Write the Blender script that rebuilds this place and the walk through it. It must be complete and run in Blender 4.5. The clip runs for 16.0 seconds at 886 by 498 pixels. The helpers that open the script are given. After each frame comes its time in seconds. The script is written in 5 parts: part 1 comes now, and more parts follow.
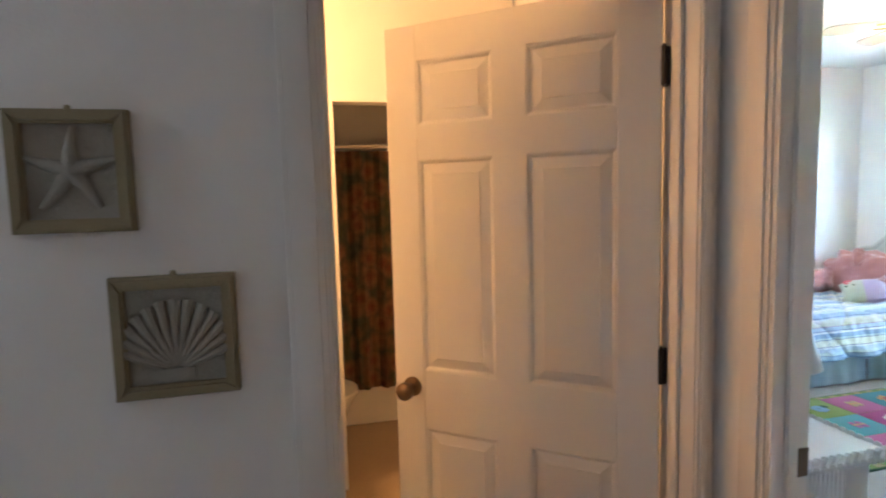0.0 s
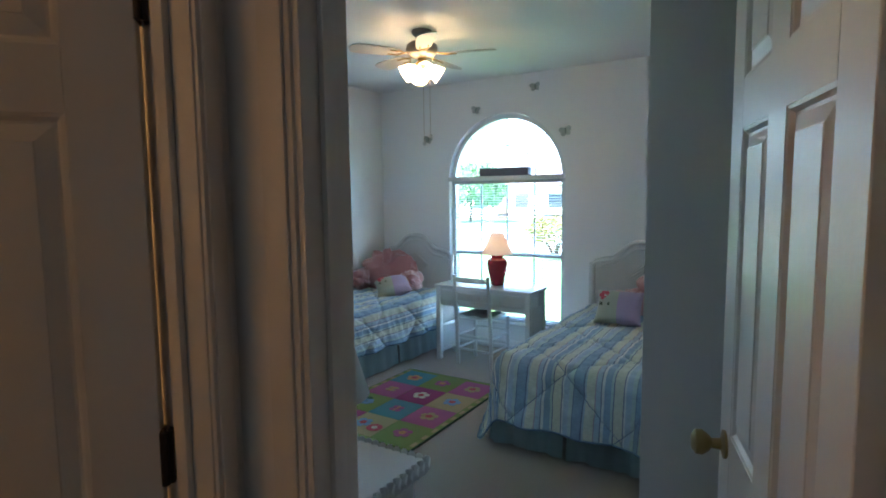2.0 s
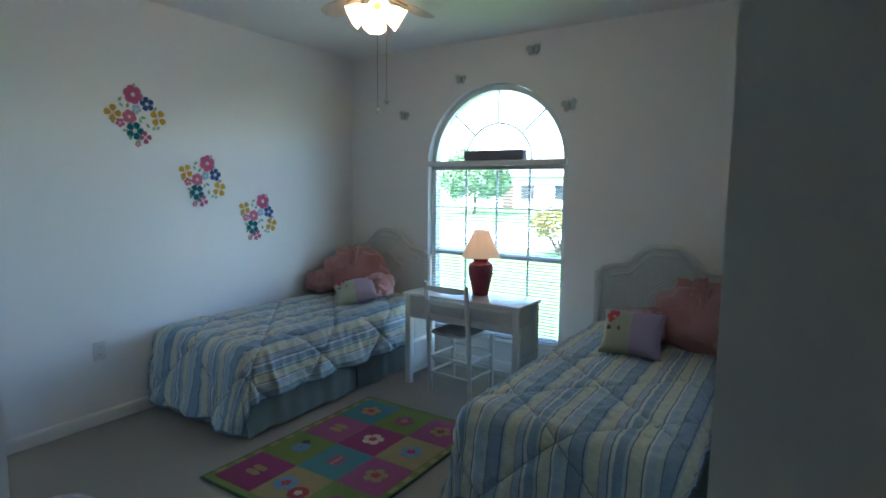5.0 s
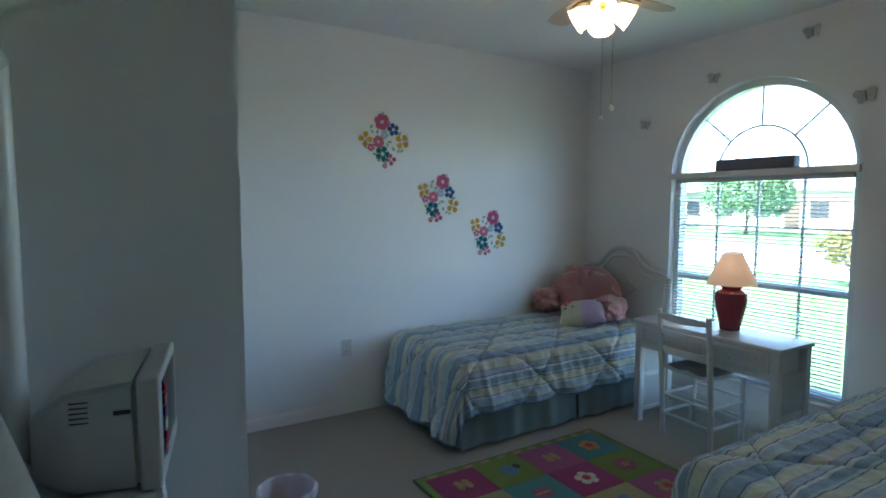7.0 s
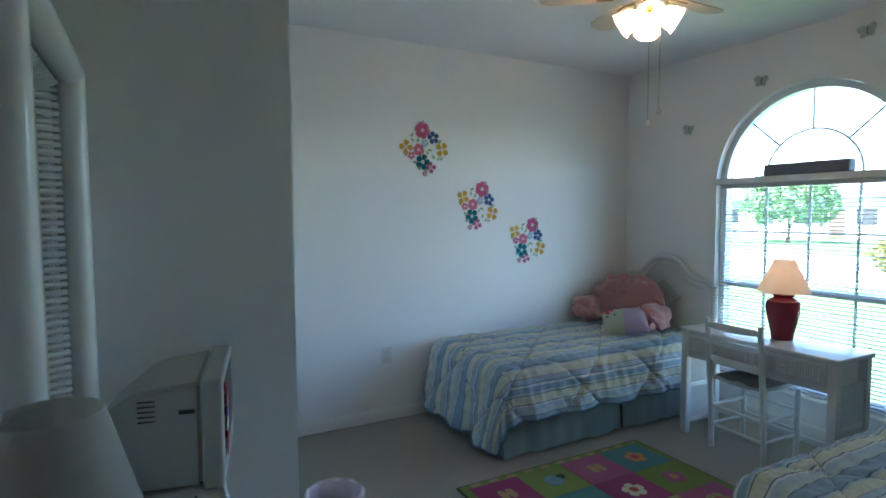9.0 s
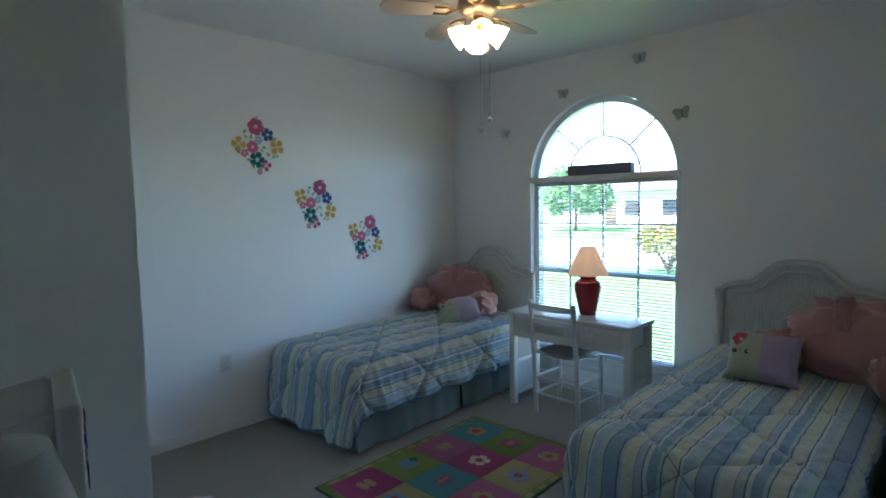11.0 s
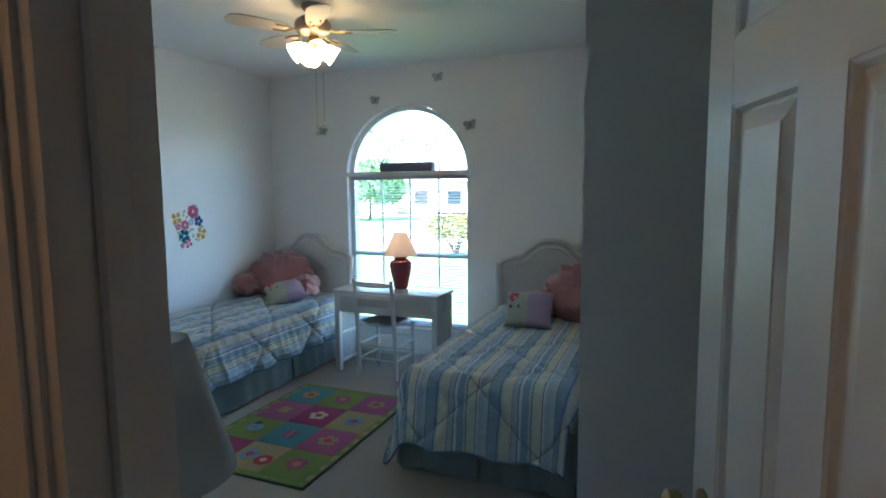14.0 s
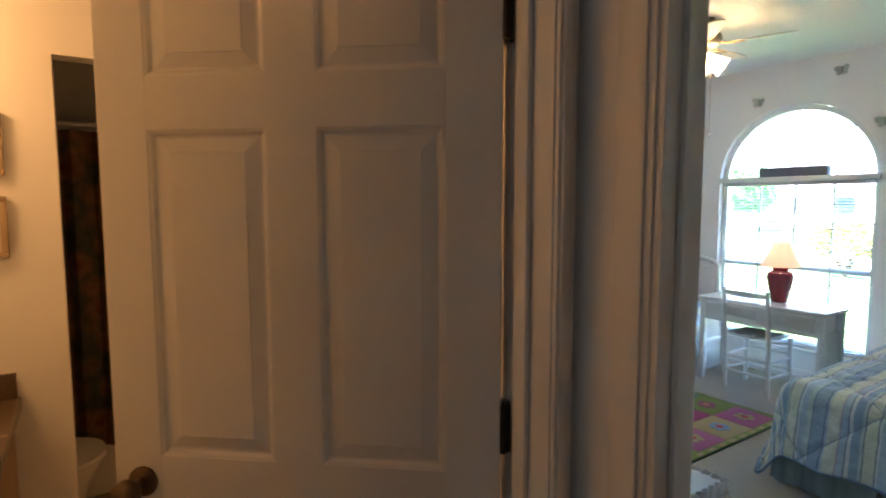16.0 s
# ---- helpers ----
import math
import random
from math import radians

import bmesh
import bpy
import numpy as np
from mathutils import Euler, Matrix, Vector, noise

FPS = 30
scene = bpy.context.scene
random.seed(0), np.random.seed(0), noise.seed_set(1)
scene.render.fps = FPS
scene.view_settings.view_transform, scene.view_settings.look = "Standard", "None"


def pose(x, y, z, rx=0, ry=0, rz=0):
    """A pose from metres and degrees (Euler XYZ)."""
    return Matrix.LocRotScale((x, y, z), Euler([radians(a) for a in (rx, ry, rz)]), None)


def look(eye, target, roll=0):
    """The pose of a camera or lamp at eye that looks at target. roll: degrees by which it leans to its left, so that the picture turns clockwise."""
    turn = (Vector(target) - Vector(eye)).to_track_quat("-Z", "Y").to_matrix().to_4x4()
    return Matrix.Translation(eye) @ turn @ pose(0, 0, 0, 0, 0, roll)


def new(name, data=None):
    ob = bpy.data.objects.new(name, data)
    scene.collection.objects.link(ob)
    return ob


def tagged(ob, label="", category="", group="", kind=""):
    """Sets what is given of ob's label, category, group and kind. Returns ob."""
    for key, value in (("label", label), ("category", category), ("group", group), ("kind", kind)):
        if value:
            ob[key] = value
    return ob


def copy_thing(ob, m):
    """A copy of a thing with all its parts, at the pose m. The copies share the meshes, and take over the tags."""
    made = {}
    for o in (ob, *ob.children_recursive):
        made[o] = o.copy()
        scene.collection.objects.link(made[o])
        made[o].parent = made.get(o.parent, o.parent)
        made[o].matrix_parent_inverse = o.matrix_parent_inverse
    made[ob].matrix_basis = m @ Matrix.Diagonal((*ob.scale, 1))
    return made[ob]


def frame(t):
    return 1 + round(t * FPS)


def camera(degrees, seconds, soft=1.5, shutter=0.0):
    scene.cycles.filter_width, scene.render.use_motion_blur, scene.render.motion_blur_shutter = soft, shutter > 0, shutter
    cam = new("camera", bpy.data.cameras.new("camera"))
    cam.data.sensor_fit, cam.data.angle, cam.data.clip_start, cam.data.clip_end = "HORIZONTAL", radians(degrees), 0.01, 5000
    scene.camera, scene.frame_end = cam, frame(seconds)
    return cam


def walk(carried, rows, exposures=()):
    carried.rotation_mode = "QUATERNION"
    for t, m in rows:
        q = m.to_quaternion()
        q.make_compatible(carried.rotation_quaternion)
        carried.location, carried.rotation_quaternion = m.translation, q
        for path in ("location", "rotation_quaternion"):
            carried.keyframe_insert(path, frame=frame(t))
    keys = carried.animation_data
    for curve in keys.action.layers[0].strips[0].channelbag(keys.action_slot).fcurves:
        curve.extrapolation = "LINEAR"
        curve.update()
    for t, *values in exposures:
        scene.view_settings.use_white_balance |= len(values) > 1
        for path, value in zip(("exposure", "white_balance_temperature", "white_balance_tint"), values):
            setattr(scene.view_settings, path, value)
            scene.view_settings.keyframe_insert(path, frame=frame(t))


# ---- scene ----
cam = camera(78.0, 16.0, 1.8, 0.15)
PATH = [
    (0, (4.210, -0.321, 1.524), (2.278, 0.165, 1.342), -1.5),
    (0.5, (4.127, -0.320, 1.533), (2.496, 0.824, 1.357), -0.9),
    (1, (4.115, -0.266, 1.545), (2.770, 1.202, 1.361), -0.6),
    (1.5, (3.985, -0.102, 1.514), (2.816, 1.512, 1.344), -1.4),
    (2, (3.882, 0.057, 1.511), (2.815, 1.738, 1.322), -0.6),
    (2.5, (3.747, 0.225, 1.518), (2.864, 2.012, 1.362), -1.5),
    (3, (3.692, 0.434, 1.516), (2.828, 2.227, 1.319), -0.2),
    (5.5, (3.569, 1.138, 1.491), (2.334, 2.696, 1.274), -0.0),
    (6, (3.563, 1.245, 1.488), (2.131, 2.628, 1.293), -0.3),
    (6.5, (3.573, 1.252, 1.480), (1.969, 2.432, 1.294), 0.5),
    (7, (3.597, 1.244, 1.481), (1.889, 2.272, 1.316), 0.1),
    (7.5, (3.578, 1.205, 1.472), (1.786, 2.081, 1.330), 0.1),
    (8, (3.586, 1.193, 1.465), (1.783, 2.048, 1.330), -0.0),
    (8.5, (3.602, 1.214, 1.465), (1.795, 2.061, 1.331), 0.0),
    (9, (3.566, 1.184, 1.465), (1.801, 2.116, 1.335), -0.2),
    (9.5, (3.544, 1.186, 1.466), (1.864, 2.261, 1.320), 0.1),
    (10, (3.497, 1.132, 1.472), (1.931, 2.370, 1.351), -0.8),
    (12.5, (3.646, 0.751, 1.511), (2.573, 2.432, 1.351), 0.1),
    (13, (3.649, 0.599, 1.515), (2.737, 2.376, 1.407), -0.6),
    (13.5, (3.678, 0.440, 1.513), (2.918, 2.283, 1.350), -0.3),
    (14, (3.699, 0.362, 1.510), (2.956, 2.208, 1.307), -0.4),
    (14.5, (3.775, 0.228, 1.503), (2.898, 2.012, 1.286), 1.2),
    (15, (3.866, 0.052, 1.515), (2.847, 1.764, 1.336), 0.9),
    (15.5, (3.852, -0.037, 1.509), (2.473, 1.403, 1.345), 0.4),
    (16, (3.785, -0.088, 1.505), (2.117, 1.002, 1.332), -0.1),
]
walk(cam, [(t, look(eye, target, roll)) for t, eye, target, roll in PATH], [(0.0, 6.05, 5380, 8), (0.5, 5.45, 5300, 8), (1.0, 4.7, 5180, 6), (1.5, 4.2, 5200, 4), (2.5, 4.0, 5270, 4), (3.0, 3.9, 5300, 4), (5.5, 3.30, 5450, 4), (6.5, 3.15, 5450, 4), (7.5, 3.5, 5450, 4), (9.0, 3.6, 5450, 4), (10.0, 3.35, 5450, 4), (12.5, 3.24, 5330, 4), (13.0, 3.4, 5330, 4), (13.5, 3.52, 5320, 4), (14.5, 3.8, 5280, 4), (15.0, 3.95, 5380, 4), (15.5, 4.2, 5500, 6), (16.0, 4.6, 5800, 8)])

# ---- world and light ----
world = bpy.data.worlds.new("world")
scene.world = world
world.use_nodes = True
wn = world.node_tree
sky = wn.nodes.new("ShaderNodeTexSky")
sky.sky_type, sky.sun_disc = "NISHITA", False
sky.sun_elevation, sky.sun_rotation = radians(52), radians(200)
wn.links.new(sky.outputs[0], wn.nodes["Background"].inputs[0])
wn.nodes["Background"].inputs[1].default_value = 0.15
sun = new("sun", bpy.data.lights.new("sun", "SUN"))
sun.data.energy, sun.data.angle, sun.data.color = 4.5, radians(0.6), (1.0, 0.95, 0.88)
sun.matrix_world = look((0, 0, 20), (3.0, 9.0, 6.0))


def point(name, at, watts, colour, size=0.05):
    ob = new(name, bpy.data.lights.new(name, "POINT"))
    ob.data.energy, ob.data.color, ob.data.shadow_soft_size = watts, colour, size
    ob.location = at
    return ob


def area(name, eye, target, watts, colour, sx, sy):
    ob = new(name, bpy.data.lights.new(name, "AREA"))
    ob.data.shape, ob.data.size, ob.data.size_y = "RECTANGLE", sx, sy
    ob.data.energy, ob.data.color = watts, colour
    ob.matrix_world = look(eye, target)
    return ob


portal = area("window_daylight_portal", (1.5, 5.14, 1.28), (1.5, 0.0, 1.28), 1, (1, 1, 1), 1.25, 2.06)
portal.data.cycles.is_portal = True
point("bath_vanity_bulbs", (1.62, -0.75, 2.02), 0.90, (1.0, 0.46, 0.14), 0.09)
# unseen fill light, added to brighten the bathroom door more than the hall wall
point("hall_fill", (3.52, -2.1, 2.36), 0.125, (1.0, 0.90, 0.80), 0.12)
point("desk_bulb", (1.655, 4.485, 1.076), 0.09, (1.0, 0.62, 0.30), 0.03)


# ---- materials ----
def shade(name, colour, rough=0.6, metal=0.0, vary=0.08, scale=9.0, bump=0.0, fine=220.0, spec=0.5, sheen=0.0, per_object=0.0):
    """A painted, woven or solid surface: broad stains and fine grain in colour, and fine relief."""
    m = bpy.data.materials.new(name)
    m.use_nodes = True
    n, l = m.node_tree.nodes, m.node_tree.links
    b = n["Principled BSDF"]
    b.inputs["Roughness"].default_value, b.inputs["Metallic"].default_value = rough, metal
    b.inputs["Specular IOR Level"].default_value = spec
    b.inputs["Sheen Weight"].default_value = sheen
    tc = n.new("ShaderNodeTexCoord")
    big, small = n.new("ShaderNodeTexNoise"), n.new("ShaderNodeTexNoise")
    big.inputs["Scale"].default_value, small.inputs["Scale"].default_value = scale * 0.25, fine
    big.inputs["Detail"].default_value, small.inputs["Detail"].default_value = 4, 3
    mix = n.new("ShaderNodeMix")
    mix.data_type = "RGBA"
    lo = tuple(max(0.0, c * (1 - vary)) for c in colour)
    hi = tuple(min(1.0, c * (1 + vary)) for c in colour)
    mix.inputs[6].default_value, mix.inputs[7].default_value = (*lo, 1), (*hi, 1)
    add = n.new("ShaderNodeMath")
    add.operation = "MULTIPLY_ADD"
    add.inputs[1].default_value = 0.5
    half = n.new("ShaderNodeMath")
    half.operation = "MULTIPLY"
    half.inputs[1].default_value = 0.5
    l.new(tc.outputs["Object"], big.inputs["Vector"])
    l.new(tc.outputs["Object"], small.inputs["Vector"])
    l.new(small.outputs[0], half.inputs[0])
    l.new(big.outputs[0], add.inputs[0])
    l.new(half.outputs[0], add.inputs[2])
    l.new(add.outputs[0], mix.inputs[0])
    out = mix.outputs[2]
    if per_object:
        info, hsv = n.new("ShaderNodeObjectInfo"), n.new("ShaderNodeHueSaturation")
        rng = n.new("ShaderNodeMapRange")
        rng.inputs[3].default_value, rng.inputs[4].default_value = 1 - per_object, 1 + per_object
        l.new(info.outputs["Random"], rng.inputs[0])
        l.new(rng.outputs[0], hsv.inputs["Value"])
        l.new(out, hsv.inputs["Color"])
        out = hsv.outputs[0]
    l.new(out, b.inputs["Base Color"])
    if bump:
        bp = n.new("ShaderNodeBump")
        bp.inputs["Strength"].default_value, bp.inputs["Distance"].default_value = bump, 0.004
        l.new(small.outputs[0], bp.inputs["Height"])
        l.new(bp.outputs[0], b.inputs["Normal"])
    return m


def glow(name, colour, strength, base=(0.9, 0.9, 0.88)):
    m = shade(name, base, 0.4, 0, 0.03)
    b = m.node_tree.nodes["Principled BSDF"]
    b.inputs["Emission Color"].default_value, b.inputs["Emission Strength"].default_value = (*colour, 1), strength
    return m


def stripes(name, bands, period):
    """Woven stripes across the cloth (its first unrolled length), with a soft weave and relief."""
    m = shade(name, (0.5, 0.5, 0.5), 0.85, 0, 0.06, 20, 0.25, 500, 0.2, 0.2)
    n, l = m.node_tree.nodes, m.node_tree.links
    uv, sep = n.new("ShaderNodeUVMap"), n.new("ShaderNodeSeparateXYZ")
    div, fr = n.new("ShaderNodeMath"), n.new("ShaderNodeMath")
    div.operation, fr.operation = "DIVIDE", "FRACT"
    div.inputs[1].default_value = period
    ramp = n.new("ShaderNodeValToRGB")
    ramp.color_ramp.interpolation = "CONSTANT"
    e = ramp.color_ramp.elements
    for i, (at, col) in enumerate(bands):
        el = e[i] if i < 2 else e.new(at)
        el.position, el.color = at, (*col, 1)
    wob = n.new("ShaderNodeTexNoise")
    wob.inputs["Scale"].default_value = 60
    mul = n.new("ShaderNodeMix")
    mul.data_type, mul.blend_type = "RGBA", "MULTIPLY"
    mul.inputs[0].default_value = 0.35
    l.new(uv.outputs[0], sep.inputs[0])
    l.new(sep.outputs[0], div.inputs[0])
    l.new(div.outputs[0], fr.inputs[0])
    l.new(fr.outputs[0], ramp.inputs[0])
    l.new(ramp.outputs[0], mul.inputs[6])
    l.new(wob.outputs[0], mul.inputs[7])
    # dark stitching, with groove shade put into the colour, along the two sets of crossed seams
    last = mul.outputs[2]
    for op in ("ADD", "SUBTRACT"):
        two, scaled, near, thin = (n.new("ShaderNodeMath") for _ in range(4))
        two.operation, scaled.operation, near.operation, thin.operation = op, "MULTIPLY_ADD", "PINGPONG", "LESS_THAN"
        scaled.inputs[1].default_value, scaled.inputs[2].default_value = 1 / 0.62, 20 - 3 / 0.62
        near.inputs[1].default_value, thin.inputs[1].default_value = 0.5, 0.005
        seam_line = n.new("ShaderNodeMix")
        seam_line.data_type = "RGBA"
        seam_line.inputs[7].default_value = (0.19, 0.24, 0.32, 1)
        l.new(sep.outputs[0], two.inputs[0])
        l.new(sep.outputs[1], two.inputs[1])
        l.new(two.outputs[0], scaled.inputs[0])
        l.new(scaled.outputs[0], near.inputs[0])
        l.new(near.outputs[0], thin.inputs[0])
        l.new(thin.outputs[0], seam_line.inputs[0])
        l.new(last, seam_line.inputs[6])
        last = seam_line.outputs[2]
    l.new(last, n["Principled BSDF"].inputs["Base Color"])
    return m


M_WALL = shade("wall_paint", (0.84, 0.83, 0.82), 0.75, 0, 0.025, 5, 0.12, 160, 0.25)
M_CEIL = shade("ceiling_paint", (0.83, 0.825, 0.81), 0.9, 0, 0.03, 6, 0.5, 70, 0.1)
M_TRIM = shade("trim_paint", (0.78, 0.765, 0.74), 0.38, 0, 0.03, 6, 0.03, 120)
M_DOOR = shade("door_paint", (0.76, 0.745, 0.72), 0.40, 0, 0.03, 5, 0.06, 90)
M_CARPET = shade("carpet_pile", (0.335, 0.298, 0.244), 1.0, 0, 0.16, 7, 1.0, 420, 0.05, 0.3)
M_TILE = shade("bath_vinyl", (0.42, 0.33, 0.22), 0.45, 0, 0.12, 8, 0.1, 60)
M_WICK = shade("white_wicker", (0.66, 0.655, 0.635), 0.45, 0, 0.10, 14, 0.35, 260)
M_LACQ = shade("white_lacquer", (0.72, 0.71, 0.69), 0.22, 0, 0.04, 8, 0.05, 130)
M_WOODW = shade("white_painted_wood", (0.68, 0.675, 0.655), 0.4, 0, 0.07, 12, 0.12, 150)
M_RUSH = shade("grey_cushion_cloth", (0.33, 0.325, 0.32), 0.85, 0, 0.2, 20, 0.4, 200)
M_SKIRT = shade("bedskirt_cloth", (0.41, 0.49, 0.47), 0.9, 0, 0.10, 8, 0.3, 400, 0.15, 0.2)
M_MATT = shade("mattress_cloth", (0.6, 0.6, 0.58), 0.9, 0, 0.05, 10, 0.2, 300)
M_PINK = shade("pink_plush", (0.48, 0.235, 0.23), 1.0, 0, 0.16, 12, 0.9, 330, 0.05, 0.6)
M_LILAC = shade("lilac_cloth", (0.42, 0.33, 0.48), 0.9, 0, 0.08, 14, 0.3, 380, 0.15, 0.3)
M_LIME = shade("pale_green_cloth", (0.43, 0.45, 0.35), 0.9, 0, 0.08, 14, 0.3, 380, 0.15, 0.3)
M_GREEN = shade("green_glaze", (0.02, 0.06, 0.04), 0.2, 0, 0.15, 10, 0.03, 60)
M_RED = shade("red_glaze", (0.23, 0.018, 0.034), 0.18, 0, 0.15, 10, 0.03, 60)
M_BRASS = shade("brass", (0.36, 0.25, 0.10), 0.34, 1.0, 0.12, 20, 0.05, 200)
M_BRONZE = shade("antique_bronze", (0.18, 0.13, 0.085), 0.38, 1.0, 0.2, 20, 0.08, 200)
M_IRON = shade("dark_hinge_metal", (0.06, 0.048, 0.04), 0.5, 1.0, 0.2, 20, 0.05, 200)
M_FANM = shade("fan_motor_metal", (0.24, 0.21, 0.18), 0.35, 0.6, 0.1, 20, 0.05, 200)
M_BLADE = shade("fan_blade_white", (0.52, 0.48, 0.43), 0.5, 0, 0.06, 12, 0.05, 90)
M_VINYL = shade("window_vinyl", (0.72, 0.74, 0.75), 0.4, 0, 0.03, 8, 0.02, 90)
M_SLAT = shade("blind_slat", (0.52, 0.53, 0.54), 0.4, 0, 0.03, 9, 0.0, 90)
M_BOXG = shade("dark_grey_box", (0.15, 0.155, 0.20), 0.7, 0, 0.2, 20, 0.3, 90)
M_TV = shade("tv_plastic", (0.50, 0.49, 0.46), 0.45, 0, 0.04, 12, 0.12, 500)
M_DARK = shade("dark_plastic", (0.02, 0.02, 0.022), 0.5, 0, 0.2, 20, 0.05, 200)
M_SHADE = shade("lampshade_linen", (0.74, 0.72, 0.68), 0.9, 0, 0.05, 14, 0.35, 420, 0.1)
M_PLATE = shade("outlet_plastic", (0.70, 0.69, 0.65), 0.4, 0, 0.03, 9, 0.0, 90)
M_BIN = shade("bin_pink_white", (0.62, 0.47, 0.50), 0.6, 0, 0.18, 40, 0.2, 120)
M_FRAMEG = shade("antique_gold_frame", (0.28, 0.235, 0.14), 0.5, 0.25, 0.22, 30, 0.25, 180)
M_PLASTER = shade("relief_plaster", (0.34, 0.325, 0.285), 0.85, 0, 0.12, 25, 0.5, 160, 0.1)
M_COUNT = shade("vanity_stone", (0.12, 0.085, 0.055), 0.25, 0, 0.35, 30, 0.03, 90)
M_CERAM = shade("white_ceramic", (0.78, 0.77, 0.74), 0.12, 0, 0.02, 9, 0.0, 90)
M_CAB = shade("vanity_wood", (0.34, 0.24, 0.15), 0.45, 0, 0.15, 8, 0.1, 120)
M_BUTTER = shade("butterfly_decal", (0.43, 0.46, 0.45), 0.7, 0, 0.25, 40, 0.05, 300)
M_BUTTER2 = shade("butterfly_body", (0.22, 0.25, 0.24), 0.7, 0, 0.25, 40, 0.05, 300)
M_GRASS = shade("lawn", (0.13, 0.24, 0.07), 0.95, 0, 0.3, 3, 0.6, 12)
M_CONC = shade("concrete", (0.55, 0.54, 0.51), 0.9, 0, 0.1, 2, 0.2, 30)
M_LEAF = shade("leaves", (0.12, 0.20, 0.095), 0.6, 0, 0.4, 6, 0.0, 20, 0.3, 0, 0.2)
M_LEAFY = shade("bush_leaves", (0.20, 0.17, 0.05), 0.6, 0, 0.4, 6, 0.0, 20)
M_BARK = shade("bark", (0.11, 0.08, 0.055), 0.9, 0, 0.3, 20, 0.8, 30)
M_STUCCO = shade("house_stucco", (0.66, 0.64, 0.60), 0.9, 0, 0.06, 2, 0.3, 40)
M_ROOF = shade("roof_shingle", (0.20, 0.19, 0.18), 0.9, 0, 0.2, 4, 0.5, 30)
M_DGLASS = shade("house_window_dark", (0.03, 0.04, 0.05), 0.08, 0, 0.2, 4)

M_GLASS = bpy.data.materials.new("clear_glass")
M_GLASS.use_nodes = True
gb = M_GLASS.node_tree.nodes["Principled BSDF"]
gb.inputs["Transmission Weight"].default_value, gb.inputs["Roughness"].default_value, gb.inputs["IOR"].default_value = 1.0, 0.0, 1.05
M_MIRROR = shade("mirror_silver", (0.82, 0.84, 0.84), 0.02, 1.0, 0.01)
M_BULB = glow("lit_fan_glass", (1.0, 0.60, 0.27), 0.70)
M_SCREEN = shade("tv_screen_glass", (0.02, 0.02, 0.024), 0.1, 0, 0.2)
WHITE, CREAM = (0.80, 0.83, 0.81), (0.74, 0.76, 0.62)
SEA, BLUE, DEEP, PALE = (0.58, 0.70, 0.68), (0.35, 0.47, 0.62), (0.17, 0.22, 0.33), (0.52, 0.63, 0.72)
ROSE = (0.50, 0.40, 0.44)
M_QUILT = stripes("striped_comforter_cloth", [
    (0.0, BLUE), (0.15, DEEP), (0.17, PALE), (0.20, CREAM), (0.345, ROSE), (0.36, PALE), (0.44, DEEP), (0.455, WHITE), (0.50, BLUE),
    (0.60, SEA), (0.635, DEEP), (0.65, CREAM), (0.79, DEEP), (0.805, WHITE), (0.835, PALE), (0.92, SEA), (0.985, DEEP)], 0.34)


def flat(name, colour, rough=0.8):
    return shade(name, colour, rough, 0, 0.10, 30, 0.2, 320, 0.15)


# ---- mesh helpers ----
def box(bm, x0, x1, y0, y1, z0, z1, bevel=0.0, seg=2):
    vs = bmesh.ops.create_cube(bm, size=1)["verts"]
    for v in vs:
        v.co = Vector(((x0 + x1) / 2 + v.co.x * (x1 - x0), (y0 + y1) / 2 + v.co.y * (y1 - y0), (z0 + z1) / 2 + v.co.z * (z1 - z0)))
    if bevel:
        es = list({e for v in vs for e in v.link_edges})
        bmesh.ops.bevel(bm, geom=es, offset=bevel, segments=seg, affect="EDGES", profile=0.6)
    return bm


def rod(bm, a, b, r0, r1=None, seg=10):
    a, b = Vector(a), Vector(b)
    d = b - a
    m = Matrix.Translation((a + b) / 2) @ d.to_track_quat("Z", "Y").to_matrix().to_4x4()
    bmesh.ops.create_cone(bm, cap_ends=True, segments=seg, radius1=r0, radius2=r0 if r1 is None else r1, depth=d.length, matrix=m)
    return bm


def tube(bm, pts, r, seg=8, closed=False):
    """A round bar along a line of points."""
    pts = [Vector(p) for p in pts]
    rings, n = [], len(pts)
    for i, p in enumerate(pts):
        a, b = (pts[i - 1] if i or closed else p), (pts[(i + 1) % n] if i < n - 1 or closed else p)
        q = (b - a).to_track_quat("Z", "Y")
        rr = r(i / max(1, n - 1)) if callable(r) else r
        rings.append([bm.verts.new(p + q @ Vector((rr * math.cos(k * 2 * math.pi / seg), rr * math.sin(k * 2 * math.pi / seg), 0))) for k in range(seg)])
    for i in range(n if closed else n - 1):
        a, b = rings[i], rings[(i + 1) % n]
        for k in range(seg):
            bm.faces.new((a[k], a[(k + 1) % seg], b[(k + 1) % seg], b[k]))
    if not closed:
        bm.faces.new(rings[0][::-1])
        bm.faces.new(rings[-1])
    return bm


